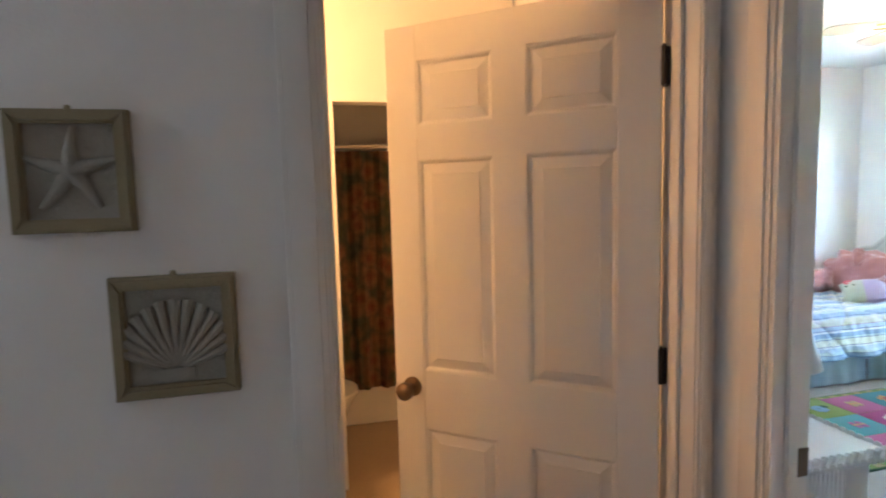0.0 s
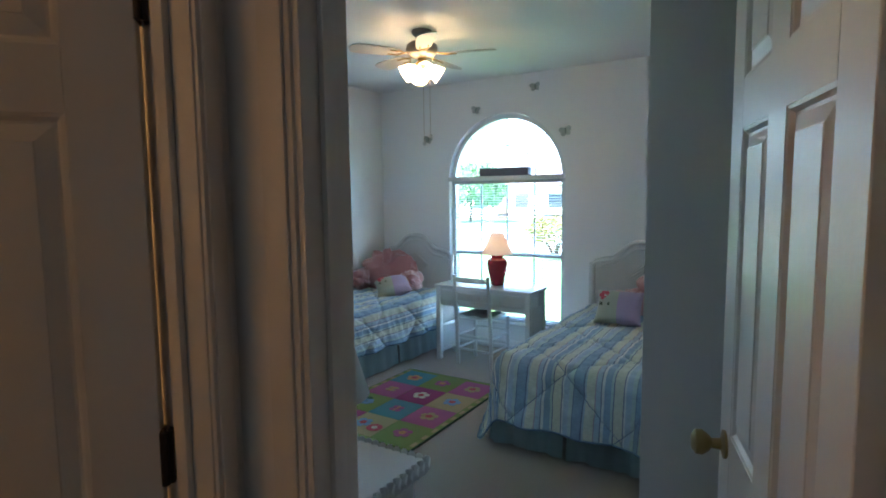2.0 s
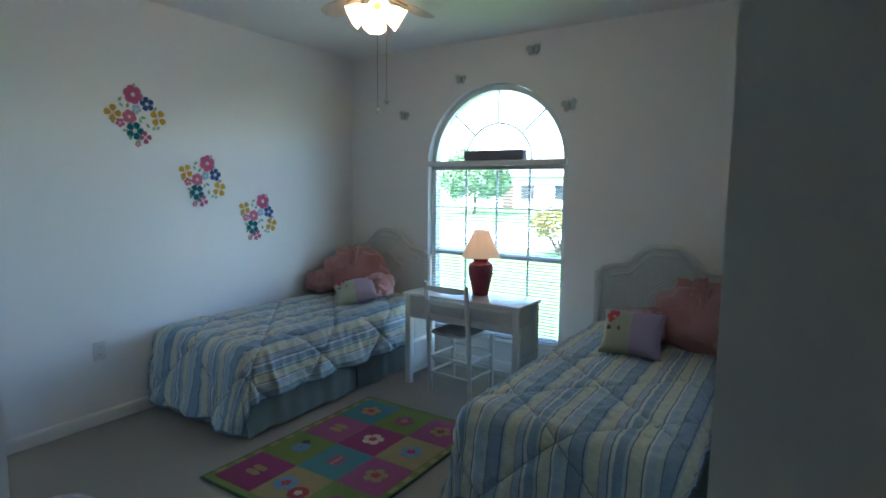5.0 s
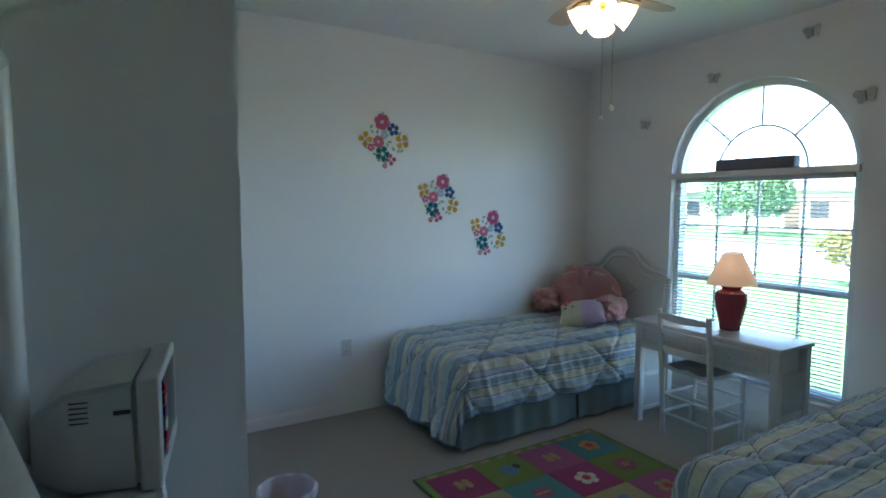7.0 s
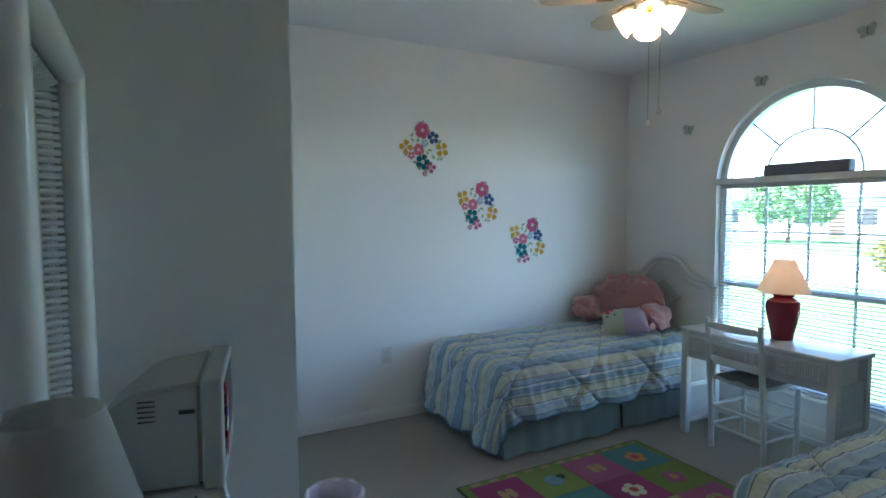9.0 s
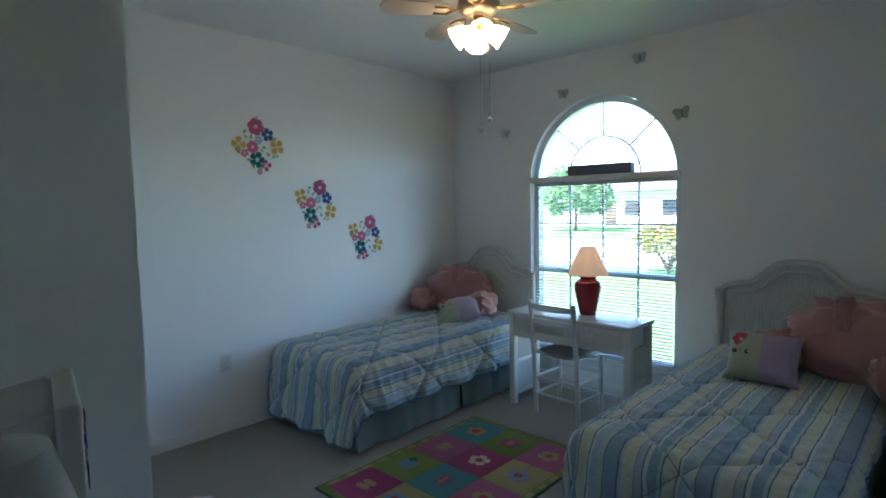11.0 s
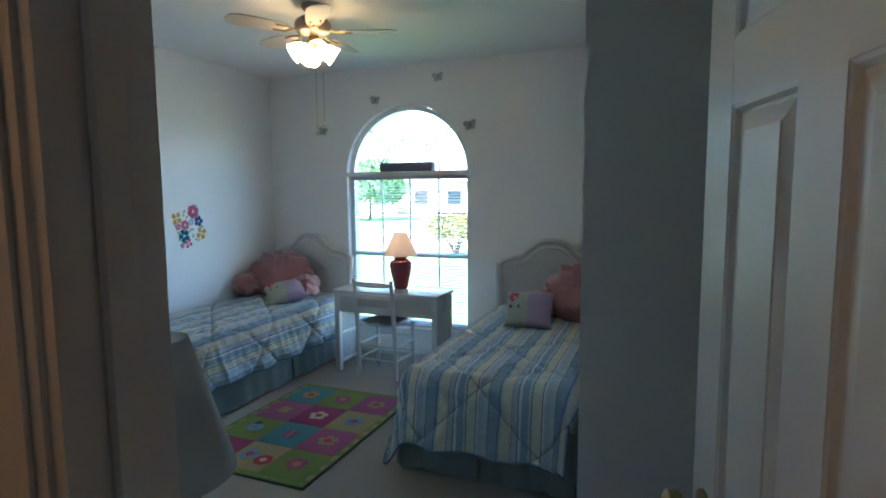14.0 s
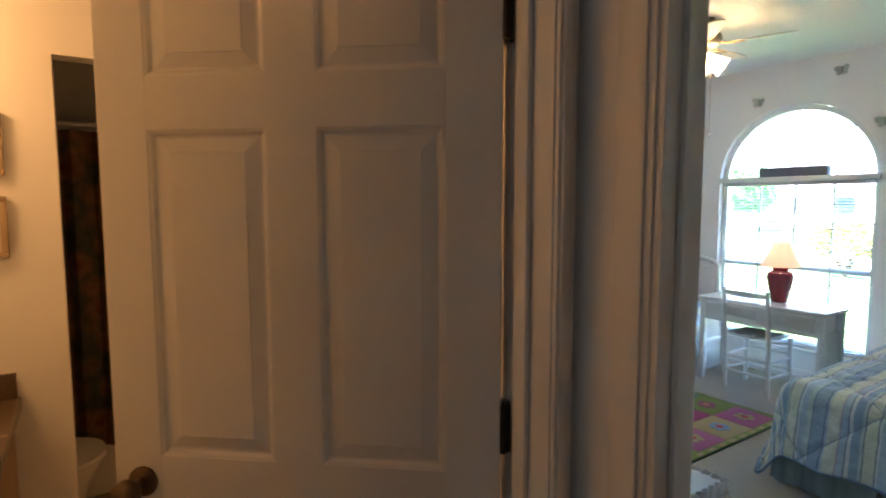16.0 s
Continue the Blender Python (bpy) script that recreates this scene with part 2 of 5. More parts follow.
def lathe(bm, prof, at=(0, 0, 0), seg=24, cap=True, flute=0.0, count=0):
    """A turned shape: prof is (radius, height) from the bottom up."""
    at, rings = Vector(at), []
    for r, z in prof:
        ring = []
        for k in range(seg):
            a = 2 * math.pi * k / seg
            rr = r * (1 + flute * math.cos(count * a)) if flute else r
            ring.append(bm.verts.new(at + Vector((rr * math.cos(a), rr * math.sin(a), z))))
        rings.append(ring)
    for a, b in zip(rings, rings[1:]):
        for k in range(seg):
            bm.faces.new((a[k], a[(k + 1) % seg], b[(k + 1) % seg], b[k]))
    if cap:
        bm.faces.new(rings[0][::-1])
        bm.faces.new(rings[-1])
    return bm


def prism(bm, pts, depth, axis="y", at=0.0):
    """A flat outline (u, v) given thickness: along y the outline lies in x, z; along z in x, y; along x in y, z."""
    def place(u, v, w):
        return {"y": (u, w, v), "z": (u, v, w), "x": (w, u, v)}[axis]
    a = [bm.verts.new(place(u, v, at)) for u, v in pts]
    b = [bm.verts.new(place(u, v, at + depth)) for u, v in pts]
    bm.faces.new(a)
    bm.faces.new(b[::-1])
    n = len(pts)
    for i in range(n):
        bm.faces.new((a[i], b[i], b[(i + 1) % n], a[(i + 1) % n]))
    return bm


def finish(bm, name, material, smooth=True):
    bmesh.ops.recalc_face_normals(bm, faces=bm.faces)
    me = bpy.data.meshes.new(name)
    bm.to_mesh(me)
    bm.free()
    me.materials.append(material)
    if smooth:
        me.polygons.foreach_set("use_smooth", [True] * len(me.polygons))
        me.set_sharp_from_angle(angle=radians(38))
    return me


def part(name, bm, material, parent, label="", m=None, smooth=True):
    ob = new(name, finish(bm, name, material, smooth))
    ob.parent = parent
    if m is not None:
        ob.matrix_local = m
    return tagged(ob, label)


def thing(name, m, label, category, group="", kind=""):
    ob = new(name)
    ob.matrix_world = m
    return tagged(ob, label, category, group, kind)


def solid(name, bm, material, label, category, kind="", m=None, group=""):
    ob = new(name, finish(bm, name, material))
    if m is not None:
        ob.matrix_world = m
    return tagged(ob, label, category, group, kind)


B = bmesh.new

# ---- structure ----
WX, WZ, WR = 1.50, 1.69, 0.625          # window: middle, spring line, half width
SILL, CEIL, NY = 0.24, 2.66, 4.93       # sill, ceiling, window wall


def wall(name, boxes, label, material=None):
    bm = B()
    for b in boxes:
        box(bm, *b)
    return solid(name, bm, material or M_WALL, label, "wall", "structure")


solid("floor", box(B(), -0.2, 5.2, -3.2, 5.2, -0.12, 0.0), M_CARPET, "beige-grey cut pile carpet floor", "floor", "structure")
solid("bath_floor", box(B(), 0.3, 3.04, -1.25, 0.79, 0.0, 0.008), M_TILE, "tan vinyl bathroom floor", "floor", "structure")
solid("ceiling", box(B(), -0.2, 5.2, -3.2, 5.2, CEIL, CEIL + 0.1), M_CEIL, "white textured ceiling", "ceiling", "structure")

bm = B()
box(bm, -0.15, WX - WR, NY, NY + 0.19, 0, CEIL)
box(bm, WX + WR, 3.65, NY, NY + 0.19, 0, CEIL)
box(bm, WX - WR, WX + WR, NY, NY + 0.19, 0, SILL)
N = 32
for i in range(N):
    a, b = math.pi * i / N, math.pi * (i + 1) / N
    p = [(WX - WR * math.cos(a), WZ + WR * math.sin(a)), (WX - WR * math.cos(b), WZ + WR * math.sin(b))]
    prism(bm, [p[0], p[1], (p[1][0], CEIL), (p[0][0], CEIL)], 0.19, "y", NY)
solid("wall_north", bm, M_WALL, "white painted wall with an arched window opening", "wall", "structure")
wall("wall_west", [(-0.15, 0.0, 1.52, NY, 0, CEIL)], "white painted bedroom wall behind the bed")
wall("wall_closet", [(0.0, 1.53, 1.52, 1.638, 0, CEIL), (1.41, 1.53, 0.88, 1.52, 0, CEIL)], "white painted closet walls jutting into the bedroom")
wall("wall_east", [(3.5, 3.62, 1.97, NY, 0, CEIL), (3.5, 4.24, 1.847, 1.97, 0, CEIL), (4.12, 4.24, 0.711, 1.847, 0, CEIL)], "white painted walls beside the bedroom door")
wall("wall_south", [(1.41, 3.1, 0.80, 0.88, 0, CEIL), (3.1, 3.268, 0.63, 0.711, 0, CEIL), (2.98, 3.1, 0.63, 0.80, 0, CEIL),
                    (4.0, 4.24, 0.63, 0.711, 0, CEIL), (3.268, 4.0, 0.63, 0.711, 2.06, CEIL)], "white painted wall with the bedroom doorway")
wall("wall_bath_hall", [(2.985, 3.11, 0.585, 0.63, 0, CEIL), (2.985, 3.11, -3.1, -0.295, 0, CEIL), (2.985, 3.11, -0.295, 0.585, 2.065, CEIL)],
     "white painted hall wall with the bathroom doorway")
wall("wall_hall_east", [(4.85, 4.97, -3.1, 0.63, 0, CEIL), (4.24, 4.97, 0.63, 0.711, 0, CEIL)], "white painted hall wall")
wall("wall_hall_south", [(2.985, 4.97, -3.2, -3.1, 0, CEIL)], "white painted end wall of the hall")
wall("wall_bath", [(0.2, 0.3, -1.35, 0.80, 0, CEIL), (0.3, 2.985, -1.35, -1.25, 0, CEIL), (0.3, 1.44, 0.80, 0.9, 0, CEIL),
                   (1.30, 1.40, -1.25, -0.16, 0, CEIL), (1.30, 1.40, -0.16, 0.80, 2.02, CEIL)], "cream painted bathroom walls")


def skirting(name, a, b, inward):
    """A moulded baseboard from a to b on the floor."""
    a, b, w = Vector((*a, 0)), Vector((*b, 0)), Vector((*inward, 0))
    bm = B()
    prof = [(0, 0), (0.014, 0), (0.014, 0.062), (0.009, 0.075), (0.004, 0.082), (0, 0.082)]
    r0 = [bm.verts.new(a + w * (u + 0.001) + Vector((0, 0, z))) for u, z in prof]
    r1 = [bm.verts.new(b + w * (u + 0.001) + Vector((0, 0, z))) for u, z in prof]
    for i in range(len(prof)):
        j = (i + 1) % len(prof)
        bm.faces.new((r0[i], r0[j], r1[j], r1[i]))
    bm.faces.new(r0)
    bm.faces.new(r1[::-1])
    solid(name, bm, M_TRIM, "white moulded wooden baseboard", "baseboard", "structure")


skirting("baseboard_west", (0, 1.638), (0, NY), (1, 0))
skirting("baseboard_north", (0, NY), (3.5, NY), (0, -1))
skirting("baseboard_east", (3.5, 1.85), (3.5, NY), (-1, 0))
skirting("baseboard_closet", (0.0, 1.638), (1.53, 1.638), (0, 1))
skirting("baseboard_return", (3.5, 1.847), (4.12, 1.847), (0, -1))
skirting("baseboard_niche", (1.53, 0.88), (1.53, 1.638), (1, 0))
skirting("baseboard_hall", (3.11, -3.1), (3.11, -0.363), (1, 0))


def casing(name, boxes, label):
    """Door casing and jamb: stepped flat mouldings."""
    bm = B()
    for b in boxes:
        box(bm, *b, 0.004, 2)
    solid(name, bm, M_TRIM, label, "door frame", "structure")


# bedroom doorway: casing on the hall side, jamb lining, stop bead and casing on the room side
casing("trim_bedroom_door", [
    (3.205, 3.275, 0.614, 0.629, 0, 2.12), (3.217, 3.263, 0.608, 0.615, 0, 2.11), (3.993, 4.06, 0.614, 0.629, 0, 2.12), (4.005, 4.048, 0.608, 0.615, 0, 2.11),
    (3.205, 4.06, 0.615, 0.629, 2.053, 2.12),
    (3.269, 3.288, 0.620, 0.722, 0, 2.055), (3.98, 3.999, 0.620, 0.722, 0, 2.055), (3.289, 3.979, 0.620, 0.722, 2.036, 2.055),
    (3.2885, 3.300, 0.655, 0.683, 0, 2.035), (3.967, 3.9795, 0.655, 0.683, 0, 2.035),
    (3.205, 3.271, 0.712, 0.724, 0, 2.12), (3.997, 4.06, 0.712, 0.724, 0, 2.12), (3.205, 4.06, 0.7125, 0.724, 2.057, 2.12)],
    "white painted bedroom door casing and jamb")
casing("trim_bath_door", [
    (3.111, 3.126, 0.570, 0.608, 0, 2.13), (3.125, 3.131, 0.577, 0.600, 0, 2.12), (3.111, 3.126, -0.358, -0.285, 0, 2.13), (3.125, 3.131, -0.348, -0.298, 0, 2.12),
    (3.111, 3.125, -0.358, 0.608, 2.058, 2.13),
    (2.975, 3.118, 0.566, 0.584, 0, 2.062), (2.975, 3.118, -0.294, -0.276, 0, 2.062), (2.975, 3.118, -0.275, 0.565, 2.043, 2.062),
    (3.035, 3.068, 0.553, 0.5655, 0, 2.042), (3.035, 3.068, -0.2755, -0.263, 0, 2.042)],
    "white painted bathroom door casing and jamb")
bm = B()
box(bm, 3.2882, 3.2912, 0.686, 0.720, 0.90, 0.965, 0.001, 1)
solid("strike_plate", bm, M_BRONZE, "dark brass strike plate on the door jamb", "strike plate")


# ---- doors ----
def panel_door(name, hinge, angle, width, knob_mat, label, hinge_side, knob_z=0.93, height=2.03, thick=0.035):
    """A six-panel door hung at hinge, turned by angle from +x; local x runs from hinge to free edge."""
    door = thing(name, pose(hinge[0], hinge[1], 0.008, 0, 0, angle), label, "door", kind="structure")
    st = 0.104
    mid = (width - 2 * st - 0.098) / 2
    cols = [(st, st + mid), (width - st - mid, width - st)]
    rows = [(0.235, 0.80), (0.985, 1.635), (1.735, 1.925)]
    bm = B()
    for a, b in ((0, st), (width - st, width)):
        box(bm, a, b, -thick / 2, thick / 2, 0, height, 0.002, 1)
    for a, b in rows:
        box(bm, cols[0][1], cols[1][0], -thick / 2, thick / 2, a, b)
    zs = [0, rows[0][0], rows[0][1], rows[1][0], rows[1][1], rows[2][0], rows[2][1], height]
    for a, b in zip(zs[::2], zs[1::2]):
        box(bm, st, width - st, -thick / 2, thick / 2, a, b)
    part("door_frame", bm, M_DOOR, door)
    for c in cols:
        for r in rows:
            bm = B()
            box(bm, c[0] - 0.003, c[1] + 0.003, -0.007, 0.007, r[0] - 0.003, r[1] + 0.003)
            for side in (-1, 1):
                # sunk moulding, then a raised field with sloped edges
                o = [(c[0], r[0]), (c[1], r[0]), (c[1], r[1]), (c[0], r[1])]
                def ring(inset, y):
                    return [bm.verts.new((u + inset * (1 if k in (0, 3) else -1), side * y, v + inset * (1 if k < 2 else -1))) for k, (u, v) in enumerate(o)]
                rings = [ring(0, thick / 2 - 0.001), ring(0.006, thick / 2 - 0.003), ring(0.012, 0.0078), ring(0.017, 0.0078), ring(0.042, thick / 2 - 0.0035), ring(0.0435, thick / 2 - 0.0015)]
                for a, b in zip(rings, rings[1:]):
                    for k in range(4):
                        bm.faces.new((a[k], a[(k + 1) % 4], b[(k + 1) % 4], b[k]))
                bm.faces.new(rings[-1])
            part("door_panel", bm, M_DOOR, door, smooth=False)
    for side in (-1, 1):
        bm = B()
        lathe(bm, [(0.031, 0), (0.031, 0.005), (0.013, 0.010), (0.011, 0.028), (0.020, 0.036), (0.028, 0.048), (0.027, 0.062), (0.016, 0.070), (0.004, 0.071)], seg=20)
        part("door_knob", bm, knob_mat, door, "round metal door knob", pose(width - 0.062, side * thick / 2, knob_z, -90 * side, 0, 0))
    bm = B()
    box(bm, width - 0.0005, width + 0.0015, -0.013, 0.013, knob_z - 0.03, knob_z + 0.03)
    part("latch_plate", bm, knob_mat, door)
    for z in (0.32, 1.075, 1.825):
        bm = B()
        y = hinge_side * (thick / 2 + 0.004)
        rod(bm, (-0.005, y, z - 0.045), (-0.005, y, z + 0.045), 0.0065)
        rod(bm, (-0.005, y, z + 0.045), (-0.005, y, z + 0.052), 0.0065, 0.003)
        box(bm, -0.0025, -0.0005, -thick / 2, thick / 2, z - 0.045, z + 0.045)
        box(bm, -0.018, -0.0105, -thick / 2, thick / 2, z - 0.045, z + 0.045)
        part("hinge", bm, M_IRON if knob_mat is M_BRONZE else M_BRASS, door, "metal butt hinge")
    return door


BATH_OPEN = 39.9
panel_door("door_1", (3.003, 0.553), 270 - BATH_OPEN, 0.785, M_BRONZE, "white six-panel bathroom door standing half open", 1)
panel_door("door_2", (3.966, 0.765), 90 + 15.2, 0.70, M_BRASS, "white six-panel bedroom door standing wide open", 1, 0.95)

# ---- window ----
win = thing("window_1", pose(WX, 5.0, 0), "tall arched white window with divided panes", "window", kind="structure")
bm = B()
H0 = SILL + 0.02
W = WR - 0.004
arc = [(-W * math.cos(math.pi * i / 40), WZ + W * math.sin(math.pi * i / 40)) for i in range(41)]
inner = [(-(W - 0.045) * math.cos(math.pi * i / 40), WZ + (W - 0.045) * math.sin(math.pi * i / 40)) for i in range(41)]
for i in range(40):
    prism(bm, [arc[i], arc[i + 1], inner[i + 1], inner[i]], 0.07, "y", -0.02)
box(bm, -W, -W + 0.045, -0.02, 0.05, H0, WZ)
box(bm, W - 0.045, W, -0.02, 0.05, H0, WZ)
box(bm, -W, W, -0.02, 0.05, H0 - 0.015, H0 + 0.045)
part("window_frame", bm, M_VINYL, win)
part("transom_bar", box(B(), -W, W, -0.035, 0.05, WZ - 0.022, WZ + 0.022, 0.004), M_VINYL, win)
part("meeting_rail", box(B(), -W + 0.045, W - 0.045, -0.015, 0.045, 0.915, 0.955, 0.003), M_VINYL, win)
for x in (-0.29, 0.0, 0.29):
    part("muntin", box(B(), x - 0.008, x + 0.008, 0.008, 0.022, 0.955, WZ - 0.022), M_VINYL, win)
for x in (-0.29, 0.29):
    part("muntin", box(B(), x - 0.008, x + 0.008, 0.008, 0.022, H0 + 0.045, 0.915), M_VINYL, win)
part("muntin", box(B(), -W + 0.045, W - 0.045, 0.009, 0.021, 1.318, 1.334), M_VINYL, win)
bm = B()
R = 0.30
tube(bm, [(-R * math.cos(math.pi * i / 24), 0.014, WZ + 0.02 + R * math.sin(math.pi * i / 24)) for i in range(25)], 0.008, 6)
part("curved_muntin", bm, M_VINYL, win)
for a in (45, 90, 135):
    c, s = math.cos(radians(a)), math.sin(radians(a))
    part("muntin", tube(B(), [(R * c, 0.014, WZ + 0.02 + R * s), ((W - 0.045) * c, 0.014, WZ + (W - 0.045) * s)], 0.008, 6), M_VINYL, win)
bm = B()
pts = [(-W + 0.03, H0), (W - 0.03, H0)] + [((W - 0.03) * math.cos(math.pi * i / 32), WZ + (W - 0.03) * math.sin(math.pi * i / 32)) for i in range(33)]
prism(bm, pts, 0.004, "y", 0.03)
pane = part("window_pane", bm, M_GLASS, win)
pane.visible_shadow = False
solid("window_sill", box(B(), WX - WR - 0.03, WX + WR + 0.03, NY - 0.03, 4.978, SILL - 0.004, SILL + 0.018, 0.004), M_TRIM, "white painted window sill", "window sill", "structure")
bm = B()
box(bm, -0.28, 0.25, -0.04, 0.04, 0, 0.078, 0.012, 3)
bx = solid("storage_box", bm, M_BOXG, "long dark grey fabric box lying on the window transom", "box", m=pose(WX + 0.016, 4.955, WZ + 0.024, 0, 0, 0))
solid("transom_ledge", box(B(), WX - WR, WX + WR, 4.90, 4.964, WZ - 0.02, WZ + 0.022, 0.004), M_TRIM, "white ledge along the window transom", "ledge", "structure")

blind = thing("window_blind", pose(WX, 4.952, 0), "white horizontal mini blind with open slats", "blind")
part("headrail", box(B(), -0.585, 0.585, -0.014, 0.014, 1.638, 1.668, 0.002), M_SLAT, blind)
part("bottom_rail", box(B(), -0.585, 0.585, -0.012, 0.012, 0.268, 0.282, 0.002), M_SLAT, blind)
bm = B()
prof = [(-0.0125, -0.0012), (-0.006, 0.0008), (0, 0.0014), (0.006, 0.0008), (0.0125, -0.0012)]
va = [bm.verts.new((-0.58, y, z)) for y, z in prof] + [bm.verts.new((-0.58, y, z - 0.0009)) for y, z in prof[::-1]]
vb = [bm.verts.new((v.co.x + 1.16, v.co.y, v.co.z)) for v in va]
for k in range(len(va)):
    bm.faces.new((va[k], va[(k + 1) % len(va)], vb[(k + 1) % len(va)], vb[k]))
slat = finish(bm, "slat", M_SLAT)
for i in range(54):
    ob = new("slat", slat)
    ob.parent = blind
    ob.matrix_local = pose(0, 0, 0.300 + i * 0.025, 9 + random.uniform(-2.5, 2.5), 0, random.uniform(-0.05, 0.05))
for x in (-0.4, 0.4):
    part("ladder_cord", rod(B(), (x, 0.0, 0.27), (x, 0.0, 1.64), 0.0012, None, 5), M_SLAT, blind)

# ---- beds ----
def headboard_top(x, w):
    """Height of the scalloped top above the shoulder, x from the middle."""
    u = abs(x) / (w / 2)
    if u > 0.93:
        return 0.93 - 0.9 * (u - 0.93) ** 1.2 * 1.6
    if u > 0.62:
        return 0.93 + 0.03 * math.sin((0.93 - u) / 0.31 * math.pi / 2)
    s = (0.62 - u) / 0.62
    return 0.96 + 0.145 * (0.5 - 0.5 * math.cos(min(1.0, s * 1.25) * math.pi)) ** 0.8


def bed(x, label, group):
    """A twin bed whose headboard stands at the window wall; x is its middle."""
    w, y0, y1 = 0.94, 2.97, 4.84
    b = thing("twin_bed", pose(x, NY, 0), label, "bed", group)
    hw = 0.89
    bm = B()
    n = 50
    for i in range(n):
        u = -hw / 2 + 0.03 + (hw - 0.06) * (i + 0.5) / n
        rod(bm, (u, -0.045, 0.25), (u, -0.045, headboard_top(u, hw) - 0.012), 0.0085, None, 6)
    box(bm, -hw / 2 + 0.02, hw / 2 - 0.02, -0.042, -0.034, 0.25, 0.90)
    wv = part("headboard_weave", bm, M_WICK, b, "close upright rows of white wicker")
    wv["kind"] = "stuff"
    bm = B()
    pts = [(-hw / 2, -0.05, z) for z in (0.0, 0.3, 0.6, 0.82)]
    pts += [(-hw / 2 + hw * i / 44, -0.05, headboard_top(-hw / 2 + hw * i / 44, hw)) for i in range(45)]
    pts += [(hw / 2, -0.05, z) for z in (0.82, 0.6, 0.3, 0.0)]
    tube(bm, pts, 0.021, 10)
    part("headboard_rail", bm, M_WICK, b)
    bm = B()
    tube(bm, [(0.90 * p[0], -0.06, p[2] - 0.055) for p in pts[6:-6]], 0.010, 8)
    part("inner_rail", bm, M_WICK, b)
    for side in (-1, 1):
        bm = B()
        for k in range(24):
            z = 0.34 + k * 0.0245
            rod(bm, (side * hw / 2, -0.05, z - 0.009), (side * hw / 2, -0.05, z + 0.009), 0.029, None, 12)
        tagged(part("wrapped_post", bm, M_WICK, b, "post wrapped with white cane rings"), kind="stuff")
    bm = B()
    prism(bm, [(-0.17, 0.80), (0, 0.68), (0.17, 0.80), (0, 0.92)], -0.012, "y", -0.054)
    for k in range(9):
        t = (k + 0.5) / 9
        rod(bm, (-0.17 + 0.17 * t, -0.068, 0.80 - 0.12 * t), (0.17 * t, -0.068, 0.92 - 0.12 * t), 0.006, None, 5)
    tagged(part("diamond_panel", bm, M_LACQ, b, "woven white diamond in the headboard"), kind="stuff")
    part("box_spring", box(B(), -w / 2 + 0.01, w / 2 - 0.01, y0 - NY, y1 - NY, 0.17, 0.33, 0.03, 3), M_MATT, b)
    part("mattress", box(B(), -w / 2 + 0.005, w / 2 - 0.005, y0 - NY, y1 - NY, 0.335, 0.53, 0.045, 4), M_MATT, b)
    for sx in (-1, 1):
        for yy in (y0 + 0.06, (y0 + y1) / 2, y1 - 0.06):
            part("leg", rod(B(), (sx * (w / 2 - 0.08), yy - NY, 0), (sx * (w / 2 - 0.08), yy - NY, 0.17), 0.018, None, 10), M_IRON, b)
    # pleated skirt: one cloth along each side and two at the foot, split in the middle
    def cloth(a, c, seed):
        bm, rnd = B(), random.Random(seed)
        a, c = Vector(a), Vector(c)
        d = (c - a).normalized()
        nrm = Vector((d.y, -d.x, 0))
        n, cols = 44, []
        ph = rnd.uniform(0, 6)
        for i in range(n + 1):
            t = i / n
            col = []
            for j in range(7):
                f = j / 6
                wv = 0.010 * f * (math.sin(t * 17 + ph) + 0.6 * math.sin(t * 41 + 2 * ph)) + 0.022 * f
                col.append(bm.verts.new(a + (c - a) * t + nrm * wv + Vector((0, 0, 0.335 - f * (0.318 + 0.004 * math.sin(t * 23 + ph))))))
            cols.append(col)
        for p, q in zip(cols, cols[1:]):
            for j in range(6):
                bm.faces.new((p[j], q[j], q[j + 1], p[j + 1]))
        bmesh.ops.solidify(bm, geom=list(bm.faces), thickness=0.003)
        return bm
    lx, ry, fy, hy = -w / 2 + 0.004, w / 2 - 0.004, y0 - NY + 0.004, y1 - NY
    for k, (p, q) in enumerate((((lx - 0.02, fy, 0), (-0.012, fy, 0)), ((0.012, fy, 0), (ry + 0.02, fy, 0)), ((lx, hy, 0), (lx, fy + 0.95, 0)), ((lx, fy + 0.93, 0), (lx, fy - 0.018, 0)),
                                ((ry, fy - 0.018, 0), (ry, fy + 0.93, 0)), ((ry, fy + 0.95, 0), (ry, hy, 0)))):
        part("bed_skirt", cloth(p, q, k), M_SKIRT, b, "pleated blue-green cotton bed skirt")
    return b


